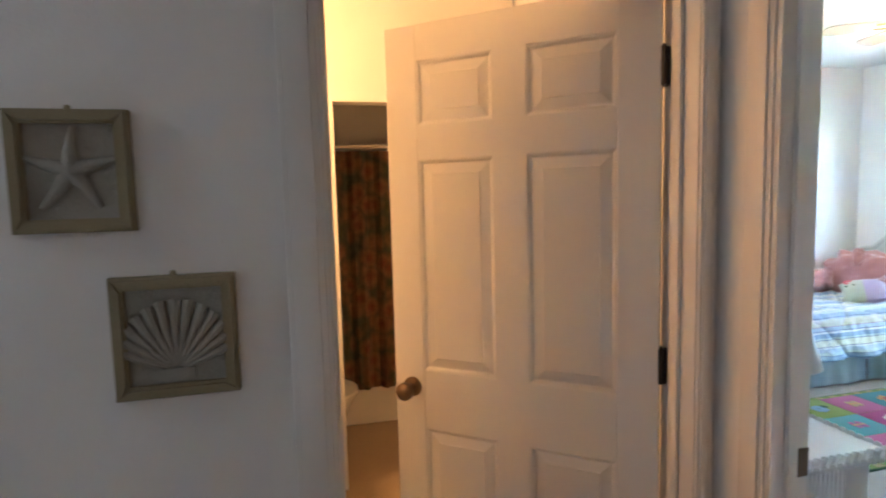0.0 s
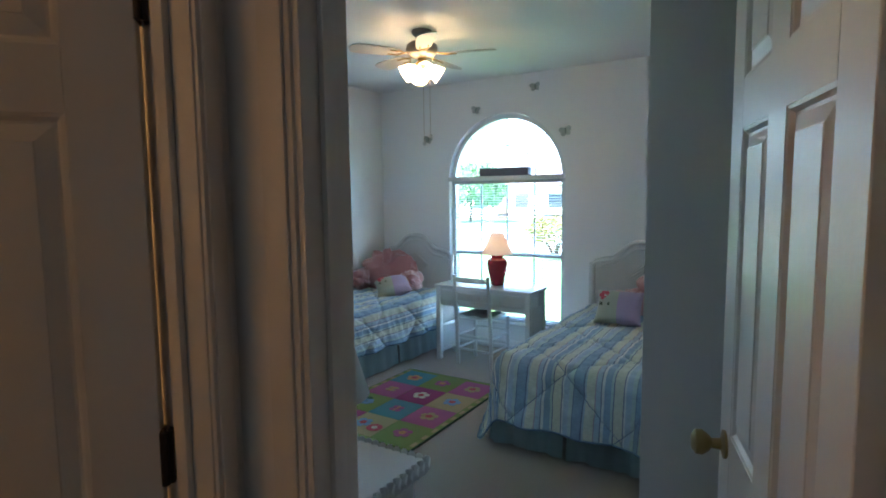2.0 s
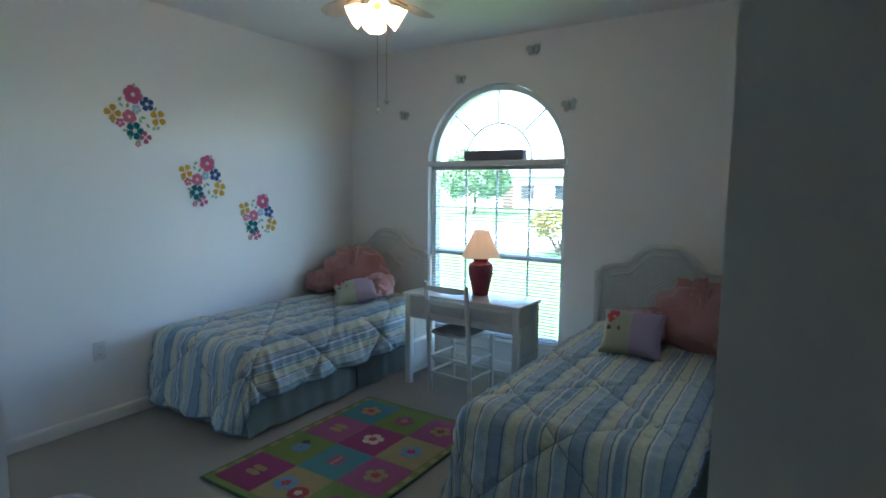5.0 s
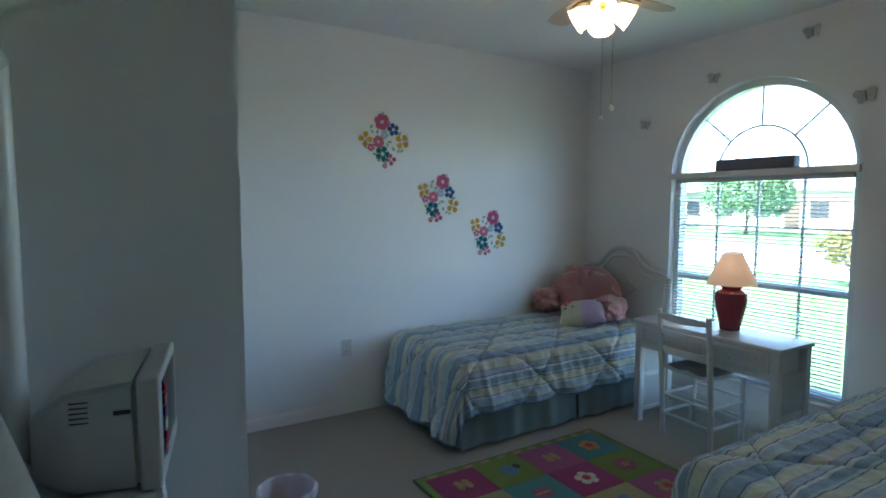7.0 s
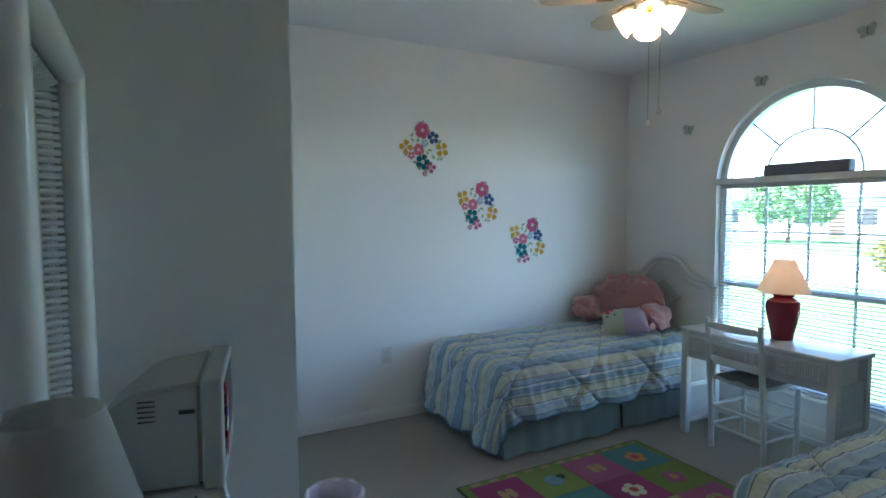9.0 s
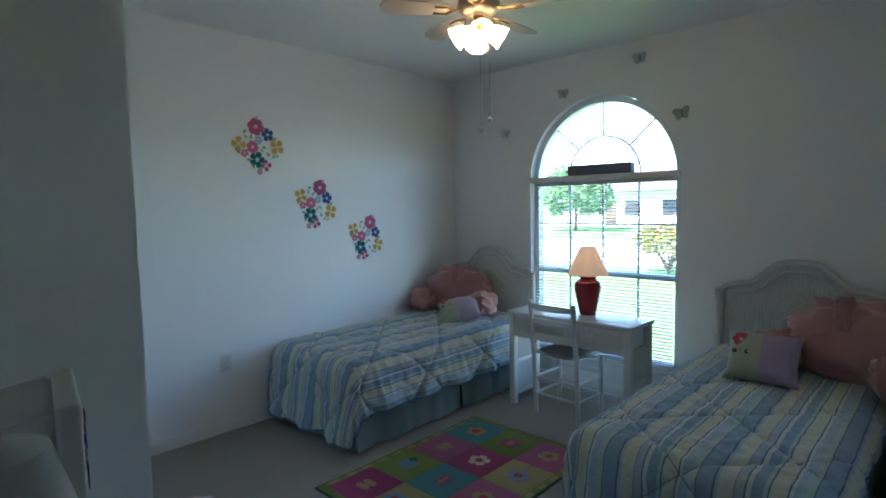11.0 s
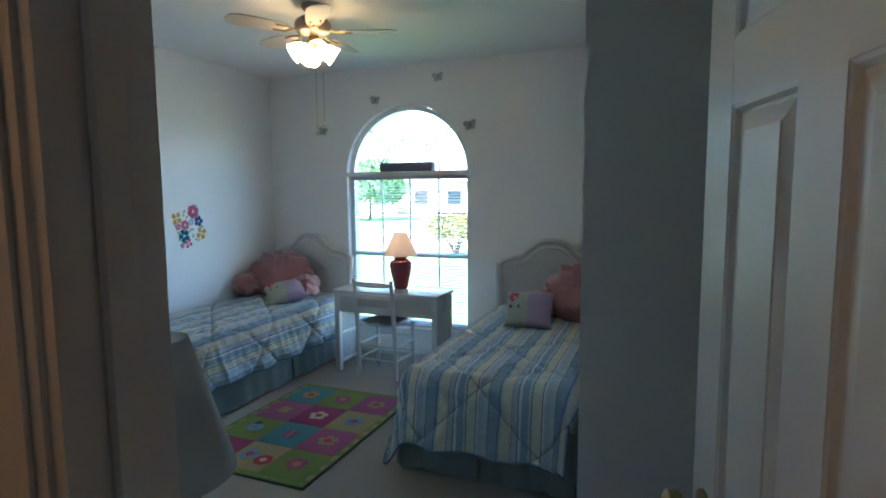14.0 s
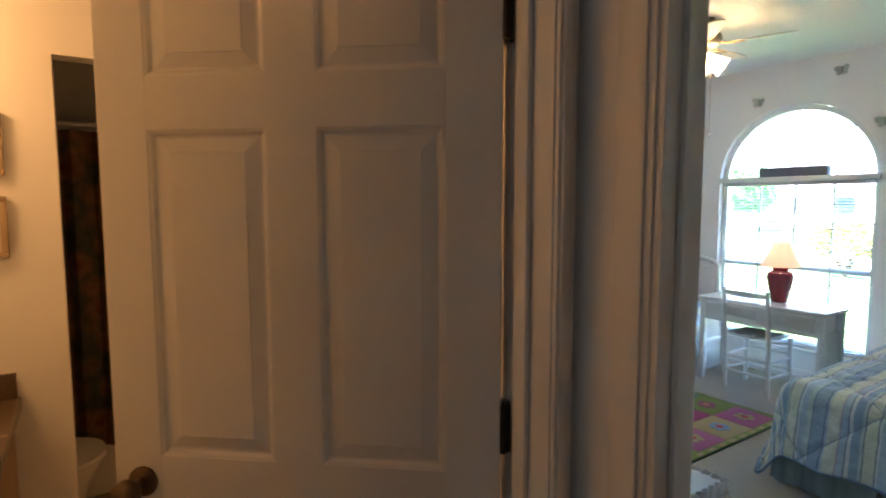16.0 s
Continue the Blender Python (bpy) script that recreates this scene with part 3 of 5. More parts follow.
def comforter(x, seed, left, right, foot, label, group):
    """A quilted cover that hangs over both sides and the foot: u across the bed, v from head to foot."""
    w, l, top, r = 0.98, 1.87, 0.548, 0.10
    rnd = random.Random(seed)
    off = Vector((rnd.uniform(0, 50), rnd.uniform(0, 50), 0))
    bm = B()
    uvl = bm.loops.layers.uv.new("UVMap")
    nu, nv = 140, 190
    u0, u1, v1 = -w / 2 - left, w / 2 + right, l + foot
    grid = []
    for j in range(nv + 1):
        v = v1 * j / nv
        row = []
        for i in range(nu + 1):
            u = u0 + (u1 - u0) * i / nu
            dx, dy = max(abs(u) - w / 2 + r, 0.0), max(v - l + r, 0.0)
            d = math.hypot(dx, dy)
            cx, cy = max(-w / 2 + r, min(w / 2 - r, u)), min(v, l - r)
            q = off + Vector((u * 2.2, v * 2.2, 0))
            puff = 0.010 * noise.noise(q * 3) + 0.008 * noise.noise(q * 8) + 0.004 * noise.noise(q * 19)
            # quilting: crossed diagonal seams pull the filling down
            for s in ((u + v) / 0.62, (u - v) / 0.62):
                e = abs(s - round(s)) * 0.62
                puff -= 0.008 * math.exp(-(e / 0.035) ** 2) + 0.009 * math.exp(-(e / 0.009) ** 2)
                # short tucks run into the seams
                puff += 0.006 * math.exp(-(e / 0.09) ** 2) * noise.noise(off + Vector(((u + v) * 26, (u - v) * 26, s)))
            # creases run over the edges of the mattress
            run = v if dx > dy else u
            puff += 0.019 * math.exp(-((d - 0.24) / 0.12) ** 2) * max(0, noise.noise(off + Vector((run * 19 + d * 3, run * 3, d)))) * (0.4 + 0.6 * min(1, v / l))
            if d < 1e-6:
                p = Vector((cx, cy, top + puff + 0.012))
            else:
                n2 = Vector((math.copysign(dx, u), dy, 0)) / d
                ang = min(d / r, math.pi / 2)
                hang = max(d - r * math.pi / 2, 0.0)
                along = math.atan2(n2.y, n2.x) * 0.35 + (v if dx > dy else u)
                folds = hang * (0.15 + 0.13 * math.sin(along * 19 + seed) * min(1, hang * 5) * 0.5 + 0.10 * noise.noise(Vector((along * 6, seed, hang * 2))))
                out = r * math.sin(ang) + folds + puff * math.sin(ang)
                p = Vector((cx, cy, 0)) + n2 * out
                p.z = top - r * (1 - math.cos(ang)) - hang * 0.985 + (puff + 0.012) * math.cos(ang)
                p.z = max(p.z, 0.045 + 0.01 * math.sin(along * 9))
            row.append((bm.verts.new((p.x, l - p.y - l, p.z)), u, v))
        grid.append(row)
    for a, b in zip(grid, grid[1:]):
        for i in range(nu):
            four = (a[i], a[i + 1], b[i + 1], b[i])
            f = bm.faces.new([k[0] for k in four])
            for lp, k in zip(f.loops, four):
                lp[uvl].uv = (k[1] + 3.0, k[2])
    rim = [r[0][0].co.copy() for r in grid] + [k[0].co.copy() for k in grid[-1][1:]] + [r[-1][0].co.copy() for r in grid[::-1][1:]]
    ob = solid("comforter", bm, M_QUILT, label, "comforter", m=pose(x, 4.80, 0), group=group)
    part("piping", tube(B(), rim, 0.006, 6), M_PIPE, ob, "dark blue corded edge")
    mod = ob.modifiers.new("filling", "SOLIDIFY")
    mod.thickness, mod.offset = 0.014, -1
    return ob


M_PIPE = flat("piping_cord", (0.16, 0.23, 0.33))
BED1, BED2 = 0.47, 2.85
bed(BED1, "white wicker twin bed with a scalloped headboard against the flower wall", "twin beds")
bed(BED2, "white wicker twin bed with a scalloped headboard beside the closet wall", "twin beds")
comforter(BED1, 3, 0.02, 0.28, 0.43, "blue, cream and green striped comforter on the bed", "comforters")
comforter(BED2, 8, 0.31, 0.06, 0.33, "blue, cream and green striped comforter on the bed", "comforters")


def cushion(name, m, size, mats, label, motif):
    """A square pillow in two colours, with a stitched flower."""
    t = thing(name, m, label, "pillow")
    for half, mt in ((-1, mats[0]), (1, mats[1])):
        bm, n = B(), 16
        sheets = []
        for s in (-1, 1):
            g = []
            for j in range(n + 1):
                row = []
                for i in range(n // 2 + 1):
                    u = half * i / (n // 2)
                    v = -1 + 2 * j / n
                    pin = 1 - 0.10 * (1 - abs(u) ** 2) * abs(v) ** 3 - 0.0
                    pin2 = 1 - 0.10 * (1 - abs(v) ** 2) * abs(u) ** 3
                    z = s * 0.085 * ((1 - u * u) * (1 - v * v)) ** 0.42 + 0.004 * noise.noise(Vector((u * 4, v * 4, s)))
                    row.append(bm.verts.new((u * size[0] / 2 * pin2, v * size[1] / 2 * pin, z)))
                g.append(row)
            sheets.append(g)
            for a, b in zip(g, g[1:]):
                for i in range(n // 2):
                    bm.faces.new((a[i], a[i + 1], b[i + 1], b[i]))
        bmesh.ops.remove_doubles(bm, verts=bm.verts, dist=0.0015)
        part("pillow_half", bm, mt, t)
    for (u, v, rad, mt) in motif:
        bm = B()
        for k in range(6):
            a = k * math.pi / 3
            bmesh.ops.create_icosphere(bm, subdivisions=1, radius=rad * 0.5, matrix=Matrix.Translation((u + rad * 0.6 * math.cos(a), v + rad * 0.6 * math.sin(a), 0)) @ Matrix.Diagonal((1, 1, 0.25, 1)))
        x = u / (size[0] / 2)
        y = v / (size[1] / 2)
        part("stitched_flower", bm, mt, t, "", Matrix.Translation((0, 0, 0.083 * ((1 - x * x) * (1 - y * y)) ** 0.42 + 0.002)))
    return t


M_MOT1, M_MOT2, M_MOT3 = flat("motif_pink", (0.55, 0.10, 0.13)), flat("motif_dark", (0.05, 0.07, 0.04)), flat("motif_white", (0.6, 0.6, 0.55))
motif = [(-0.10, 0.065, 0.040, M_MOT1), (-0.10, 0.065, 0.016, M_MOT3), (-0.12, -0.005, 0.013, M_MOT2), (-0.06, -0.01, 0.013, M_MOT2)]
cushion("throw_pillow", pose(0.60, 4.30, 0.640, 20, -10, 42), (0.35, 0.30), (M_LIME, M_LILAC), "lilac and green pillow with a stitched flower, lying on the bed", motif)
cushion("throw_pillow", pose(2.83, 4.16, 0.672, 52, 0, 4), (0.345, 0.285), (M_LIME, M_LILAC), "green and lilac pillow with a pink flower, propped on the bed", motif)


def plush(m, label, big):
    """A large soft pink plush cushion: a sagging back, a gathered tie and stuffed arms."""
    t = thing("plush_backrest", m, label, "cushion", "plush backrests")
    def blob(c, s, seed):
        bm = B()
        bmesh.ops.create_icosphere(bm, subdivisions=4, radius=1.0)
        for v in bm.verts:
            n0 = v.co.normalized()
            k = 1 + 0.27 * noise.noise(n0 * 2.3 + Vector((seed, 0, 0))) + 0.13 * noise.noise(n0 * 5 + Vector((0, seed, 0))) + 0.03 * noise.noise(n0 * 13)
            k *= (abs(n0.x) ** 2.8 + abs(n0.y) ** 2.8 + abs(n0.z) ** 2.8) ** (-1 / 2.8)
            v.co = Vector((n0.x * s[0], n0.y * s[1], n0.z * s[2])) * k + Vector(c)
        return bm
    part("back_cushion", blob((0, 0, 0.205 * big), (0.30 * big, 0.12 * big, 0.215 * big), 1), M_PINK, t)
    part("arm", blob((-0.31 * big, -0.14 * big, 0.10 * big), (0.11 * big, 0.17 * big, 0.105 * big), 2), M_PINK, t)
    part("arm", blob((0.31 * big, -0.14 * big, 0.10 * big), (0.11 * big, 0.17 * big, 0.105 * big), 3), M_PINK, t)
    part("tie", blob((0, -0.11 * big, 0.36 * big), (0.05 * big, 0.045 * big, 0.09 * big), 4), M_PINK, t)
    return t


plush(pose(0.33, 4.60, 0.552, -8, 0, 14), "large soft pink plush backrest cushion on the bed", 0.92)
plush(pose(3.17, 4.42, 0.552, -8, 0, -24), "large soft pink plush backrest cushion on the bed beside the wall", 0.95)

# ---- desk and chair ----
desk = thing("desk", pose(1.128, 4.266, 0, 0, 0, -0.6), "white wicker writing desk with two drawers below the window", "desk")
DW, DD, DH = 0.945, 0.335, 0.708
part("desktop", box(B(), -0.012, DW + 0.012, -0.012, DD + 0.006, DH - 0.022, DH, 0.005, 3), M_LACQ, desk, "glossy white desktop")
for x, y in ((0.0, 0.0), (0.0, DD - 0.045), (DW - 0.045, 0.0), (DW - 0.045, DD - 0.045)):
    part("leg", box(B(), x, x + 0.045, y, y + 0.045, 0, DH - 0.0225, 0.005), M_WICK, desk)
part("apron", box(B(), 0.046, DW - 0.046, 0.006, DD - 0.02, DH - 0.19, DH - 0.023), M_WICK, desk)
for x0, x1 in ((0.055, 0.460), (0.485, 0.890)):
    bm = B()
    box(bm, x0, x1, -0.006, 0.0055, DH - 0.148, DH - 0.040, 0.003)
    n = 26
    for k in range(n):
        u = x0 + 0.016 + (x1 - x0 - 0.032) * (k + 0.5) / n
        rod(bm, (u, -0.007, DH - 0.138), (u, -0.007, DH - 0.050), 0.0062, None, 6)
    d = tagged(part("drawer_front", bm, M_WICK, desk, "ribbed wicker drawer front"), kind="stuff")
    bm = B()
    lathe(bm, [(0.006, 0), (0.006, 0.010), (0.014, 0.016), (0.013, 0.024), (0.004, 0.028)], seg=14)
    part("drawer_knob", bm, M_LACQ, d, "", pose((x0 + x1) / 2, -0.013, DH - 0.094, 90, 0, 0))
for x in (0.01, DW - 0.035):
    for z in (0.06, 0.30):
        part("side_rail", box(B(), x, x + 0.025, 0.046, DD - 0.046, z, z + 0.028, 0.004), M_WICK, desk)
bm = B()
for k in range(16):
    rod(bm, (DW - 0.022, 0.055 + k * 0.0155, 0.085), (DW - 0.022, 0.055 + k * 0.0155, DH - 0.161), 0.0078, None, 6)
tagged(part("side_panel", bm, M_WICK, desk, "woven wicker end panel"), kind="stuff")
bm = B()
for k in range(16):
    rod(bm, (0.022, 0.055 + k * 0.0155, 0.085), (0.022, 0.055 + k * 0.0155, DH - 0.161), 0.0078, None, 6)
tagged(part("side_panel", bm, M_WICK, desk, "woven wicker end panel"), kind="stuff")
bm = B()
box(bm, 0.046, DW - 0.046, DD - 0.032, DD - 0.02, 0.10, 0.135, 0.003)
part("back_rail", bm, M_WICK, desk)

chair = thing("ladder_chair", pose(1.385, 4.205, 0, 0, 0, -3), "white painted ladder-back chair with a dark seat cushion", "chair")
CW, CD = 0.345, 0.32
for x in (0.0, CW):
    part("back_post", tube(B(), [(x, 0.03, 0), (x, 0.02, 0.25), (x, 0.005, 0.45), (x, -0.02, 0.68), (x, -0.035, 0.825)], lambda t: 0.0175 - 0.005 * abs(t - 0.5), 10), M_WOODW, chair)
    part("front_leg", rod(B(), (x, CD, 0), (x, CD, 0.43), 0.016, 0.018, 12), M_WOODW, chair)
    for z in (0.15, 0.27):
        part("side_stretcher", rod(B(), (x, 0.025, z), (x, CD, z), 0.0095, None, 8), M_WOODW, chair)
for z in (0.18, 0.30):
    part("front_stretcher", rod(B(), (0, CD, z), (CW, CD, z), 0.0095, None, 8), M_WOODW, chair)
    part("back_stretcher", rod(B(), (0, 0.02, z - 0.03), (CW, 0.02, z - 0.03), 0.0095, None, 8), M_WOODW, chair)
for z, y, h in ((0.785, -0.033, 0.040), (0.685, -0.020, 0.034), (0.58, -0.008, 0.034)):
    bm = B()
    n, cols = 14, []
    for i in range(n + 1):
        t = i / n
        bow = -0.022 * math.sin(math.pi * t)
        hh = h * (0.78 + 0.32 * math.sin(math.pi * t))
        cols.append([bm.verts.new((CW * t, y + bow + dy, z + dz * hh)) for dy, dz in ((-0.006, -0.5), (0.006, -0.5), (0.006, 0.5), (-0.006, 0.5))])
    for a, b in zip(cols, cols[1:]):
        for k in range(4):
            bm.faces.new((a[k], a[(k + 1) % 4], b[(k + 1) % 4], b[k]))
    bm.faces.new(cols[0])
    bm.faces.new(cols[-1][::-1])
    part("back_slat", bm, M_WOODW, chair)
bm = B()
g = []
for j in range(13):
    row = []
    for i in range(13):
        u, v = i / 12, j / 12
        z = 0.437 + 0.018 * (2 * u - 1) ** 2 - 0.008 * math.sin(math.pi * v)
        row.append(bm.verts.new((-0.012 + (CW + 0.024) * u, 0.0 + (CD + 0.02) * v, z)))
    g.append(row)
for a, b in zip(g, g[1:]):
    for i in range(12):
        bm.faces.new((a[i], a[i + 1], b[i + 1], b[i]))
bmesh.ops.solidify(bm, geom=list(bm.faces), thickness=0.028)
part("seat", bm, M_WOODW, chair, "saddled white seat")
bm = B()
g = []
for j in range(17):
    row = []
    for i in range(17):
        u, v = i / 16, j / 16
        z = 0.447 + 0.016 * (2 * u - 1) ** 2 + 0.034 * math.sin(math.pi * u) ** 0.6 * math.sin(math.pi * v) ** 0.5 + 0.018 * noise.noise(Vector((u * 3, v * 3, 4))) * math.sin(math.pi * u)
        row.append(bm.verts.new((0.012 + (CW - 0.024) * u, 0.035 + (CD - 0.05) * v, z)))
    g.append(row)
for a, b in zip(g, g[1:]):
    for i in range(16):
        bm.faces.new((a[i], a[i + 1], b[i + 1], b[i]))
bmesh.ops.solidify(bm, geom=list(bm.faces), thickness=0.006)
solid("seat_cushion", bm, M_RUSH, "thin dark grey seat cushion on the chair", "cushion", m=pose(1.385, 4.205, 0.001, 0, 0, -3))


# ---- table lamps ----
def table_lamp(m, prof, shade_prof, base_mat, shade_mat, label, base_label):
    t = thing("table_lamp", m, label, "lamp")
    part("base", lathe(B(), prof, seg=36), base_mat, t, base_label)
    bm = lathe(B(), shade_prof, seg=40, cap=False)
    bmesh.ops.solidify(bm, geom=list(bm.faces), thickness=0.0015)
    part("shade", bm, shade_mat, t, "tapered cloth shade")
    z = prof[-1][1]
    part("socket", lathe(B(), [(0.012, z - 0.002), (0.012, z + 0.05), (0.018, z + 0.055), (0.018, z + 0.075), (0.006, z + 0.085)], seg=14), M_BRASS, t)
    return t


M_LIT = shade("lit_lampshade_cloth", (0.74, 0.68, 0.58), 0.9, 0, 0.05, 14, 0.3, 420, 0.1)
lb = M_LIT.node_tree.nodes["Principled BSDF"]
lb.inputs["Emission Color"].default_value, lb.inputs["Emission Strength"].default_value = (1.0, 0.58, 0.40, 1), 0.020
table_lamp(pose(1.655, 4.485, 0.7085), [(0.052, 0), (0.058, 0.004), (0.060, 0.02), (0.070, 0.07), (0.088, 0.15), (0.094, 0.20), (0.088, 0.232), (0.060, 0.248), (0.052, 0.256),
            (0.062, 0.266), (0.062, 0.276), (0.048, 0.284), (0.046, 0.296), (0.020, 0.302)],
           [(0.142, 0.285), (0.100, 0.375), (0.055, 0.475)], M_RED, M_LIT, "lit table lamp with a dark red urn base, on the desk", "dark red glazed urn")
table_lamp(pose(2.846, 1.075, 0.7565), [(0.06, 0), (0.065, 0.012), (0.035, 0.03), (0.028, 0.06), (0.045, 0.10), (0.05, 0.15), (0.03, 0.22), (0.012, 0.26)],
           [(0.128, 0.232), (0.090, 0.362), (0.053, 0.492)], M_GREEN, M_SHADE, "unlit table lamp with a white cone shade on the dresser", "dark green glazed lamp base")

# ---- dresser, mirror, television ----
dr = thing("wicker_dresser", pose(1.60, 0.892, 0), "long white wicker dresser with a braided edge", "dresser")
LW, LD, LH = 1.42, 0.420, 0.755
part("carcass", box(B(), 0.03, LW - 0.03, 0.0, LD - 0.02, 0.06, LH - 0.03, 0.006), M_WICK, dr)
part("dresser_top", box(B(), 0, LW, 0.0, LD, LH - 0.028, LH, 0.006, 3), M_WICK, dr)
for nm, a, b in (("front", (0, LD, 0), (LW, LD, 0)), ("end", (LW, 0.0, 0), (LW, LD, 0))):
    bm = B()
    a, b = Vector(a), Vector(b)
    n = int((b - a).length / 0.027)
    tilt = (b - a).normalized()
    for k in range(n):
        p = a + (b - a) * ((k + 0.5) / n) + Vector((0, 0, LH - 0.014))
        nrm = Vector((tilt.y, -tilt.x, 0)) if nm == "end" else Vector((0, 1, 0))
        q = [p + tilt * (0.016 * s) + Vector((0, 0, 0.015 * s)) + nrm * 0.010 * (1 - s * s) for s in (-1, 0, 1)]
        tube(bm, q, 0.012, 8)
    tagged(part("braided_edge", bm, M_WICK, dr, "braided cane edging"), kind="stuff")
for k in range(3):
    for j in range(3):
        x0, z0 = 0.05 + k * 0.447, 0.09 + j * 0.207
        bm = B()
        box(bm, x0, x0 + 0.427, LD - 0.0195, LD - 0.008, z0, z0 + 0.19, 0.003)
        for q in range(22):
            u = x0 + 0.02 + 0.387 * (q + 0.5) / 22
            rod(bm, (u, LD - 0.007, z0 + 0.015), (u, LD - 0.007, z0 + 0.175), 0.006, None, 6)
        d = tagged(part("drawer_front", bm, M_WICK, dr, "ribbed wicker drawer front"), kind="stuff")
        part("drawer_knob", lathe(B(), [(0.006, 0), (0.006, 0.010), (0.014, 0.016), (0.004, 0.027)], seg=12), M_LACQ, d, "", pose(x0 + 0.21, LD - 0.001, z0 + 0.095, -90, 0, 0))
bm = B()
for q in range(18):
    u = 0.025 + 0.285 * (q + 0.5) / 18
    rod(bm, (LW - 0.028, u, 0.07), (LW - 0.028, u, LH - 0.035), 0.008, None, 6)
tagged(part("end_panel", bm, M_WICK, dr, "ribbed wicker end panel"), kind="stuff")
for x in (0.04, LW - 0.09):
    for y in (0.01, LD - 0.075):
        part("foot", box(B(), x, x + 0.05, y, y + 0.05, 0, 0.062, 0.004), M_WICK, dr)

mir = thing("dresser_mirror", pose(2.245, 0.883, 1.310), "tall mirror in a deep white wicker frame standing on the dresser", "mirror")
MW, MH = 0.40, 0.55
part("glass", box(B(), -MW + 0.10, MW - 0.10, 0.040, 0.046, -MH + 0.10, MH - 0.10), M_MIRROR, mir, "silvered mirror glass")
part("backing", box(B(), -MW + 0.03, MW - 0.03, 0.010, 0.0395, -MH + 0.03, MH - 0.03), M_WICK, mir)
for nm, a, b, inw in (("frame_side", (-MW, -MH), (-MW, MH), (1, 0)), ("frame_side", (MW, -MH), (MW, MH), (-1, 0)), ("frame_top", (-MW, MH), (MW, MH), (0, -1)), ("frame_bottom", (-MW, -MH), (MW, -MH), (0, 1))):
    a, b, inw = Vector((a[0], 0, a[1])), Vector((b[0], 0, b[1])), Vector((inw[0], 0, inw[1]))
    d = (b - a).normalized()
    def at(along, inset, y):
        return a + d * along + inw * inset + Vector((0, y, 0))
    ln = (b - a).length
    bm = B()
    tube(bm, [at(0.036, 0.036, 0.122), at(ln * 0.5, 0.036, 0.122), at(ln - 0.036, 0.036, 0.122)], 0.036, 14)
    tube(bm, [at(0.012, 0.012, 0.06), at(ln - 0.012, 0.012, 0.06)], 0.012, 8)
    tube(bm, [at(0.02, 0.02, 0.02), at(ln - 0.02, 0.02, 0.02)], 0.018, 8)
    rim = part(nm, bm, M_LACQ, mir, "smooth white rounded frame rail")
    bm = B()
    n = int((ln - 0.12) / 0.019)
    for k in range(n):
        u = 0.06 + (ln - 0.12) * (k + 0.5) / n
        tube(bm, [at(u, 0.066, 0.100), at(u, 0.080, 0.084), at(u, 0.094, 0.056)], 0.0078, 6)
    tagged(part("cane_ribs", bm, M_WICK, rim, "row of short white canes across the frame"), kind="stuff")
    part("inner_bead", rod(B(), at(0.098, 0.098, 0.052), at(ln - 0.098, 0.098, 0.052), 0.009, None, 10), M_FRAMEG, rim, "thin tan inner bead")

tv = thing("television", pose(1.872, 1.213, 0.756, 0, 0, -10) @ Matrix.Diagonal((0.85, 0.95, 0.80, 1)), "boxy light grey tube television on the dresser", "television")
bm = B()
for x0, x1, y0, y1, z1 in ((-0.225, 0.225, 0.10, 0.155, 0.365),):
    box(bm, x0, x1, y0, y1, 0.0, z1, 0.012, 3)
part("bezel", bm, M_TV, tv)
bm = B()
vs = [[(-0.215, 0.10, 0.01), (0.215, 0.10, 0.01), (0.215, 0.10, 0.355), (-0.215, 0.10, 0.355)],
      [(-0.20, -0.06, 0.01), (0.20, -0.06, 0.01), (0.20, -0.06, 0.33), (-0.20, -0.06, 0.33)],
      [(-0.12, -0.165, 0.03), (0.12, -0.165, 0.03), (0.12, -0.165, 0.24), (-0.12, -0.165, 0.24)]]
rg = [[bm.verts.new(p) for p in r] for r in vs]
for a, b in zip(rg, rg[1:]):
    for k in range(4):
        bm.faces.new((a[k], a[(k + 1) % 4], b[(k + 1) % 4], b[k]))
bm.faces.new(rg[0])
bm.faces.new(rg[-1])
bmesh.ops.bevel(bm, geom=list(bm.edges), offset=0.012, segments=2, affect="EDGES")
part("cabinet", bm, M_TV, tv, "moulded back of the set")
for k in range(5):
    part("vent_slot", box(B(), 0.199, 0.2045, -0.055, 0.02, 0.235 + k * 0.016, 0.239 + k * 0.016), M_DARK, tv)
part("side_grip", box(B(), 0.208, 0.2175, 0.045, 0.085, 0.255, 0.268, 0.002), M_DARK, tv)
bm = B()
g = []
for j in range(9):
    row = []
    for i in range(9):
        u, v = i / 4 - 1, j / 4 - 1
        row.append(bm.verts.new((u * 0.175, 0.156 + 0.010 * (1 - u * u) * (1 - v * v), 0.205 + v * 0.13)))
    g.append(row)
for a, b in zip(g, g[1:]):
    for i in range(8):
        bm.faces.new((a[i], a[i + 1], b[i + 1], b[i]))
part("screen", bm, M_SCREEN, tv, "curved dark picture tube glass")
# flat colour patches stand in for the glowing picture on the screen
M_PICT = [flat("picture_red", (0.45, 0.03, 0.06)), flat("picture_pink", (0.55, 0.16, 0.25)), flat("picture_violet", (0.22, 0.12, 0.42)), flat("picture_white", (0.7, 0.68, 0.66))]
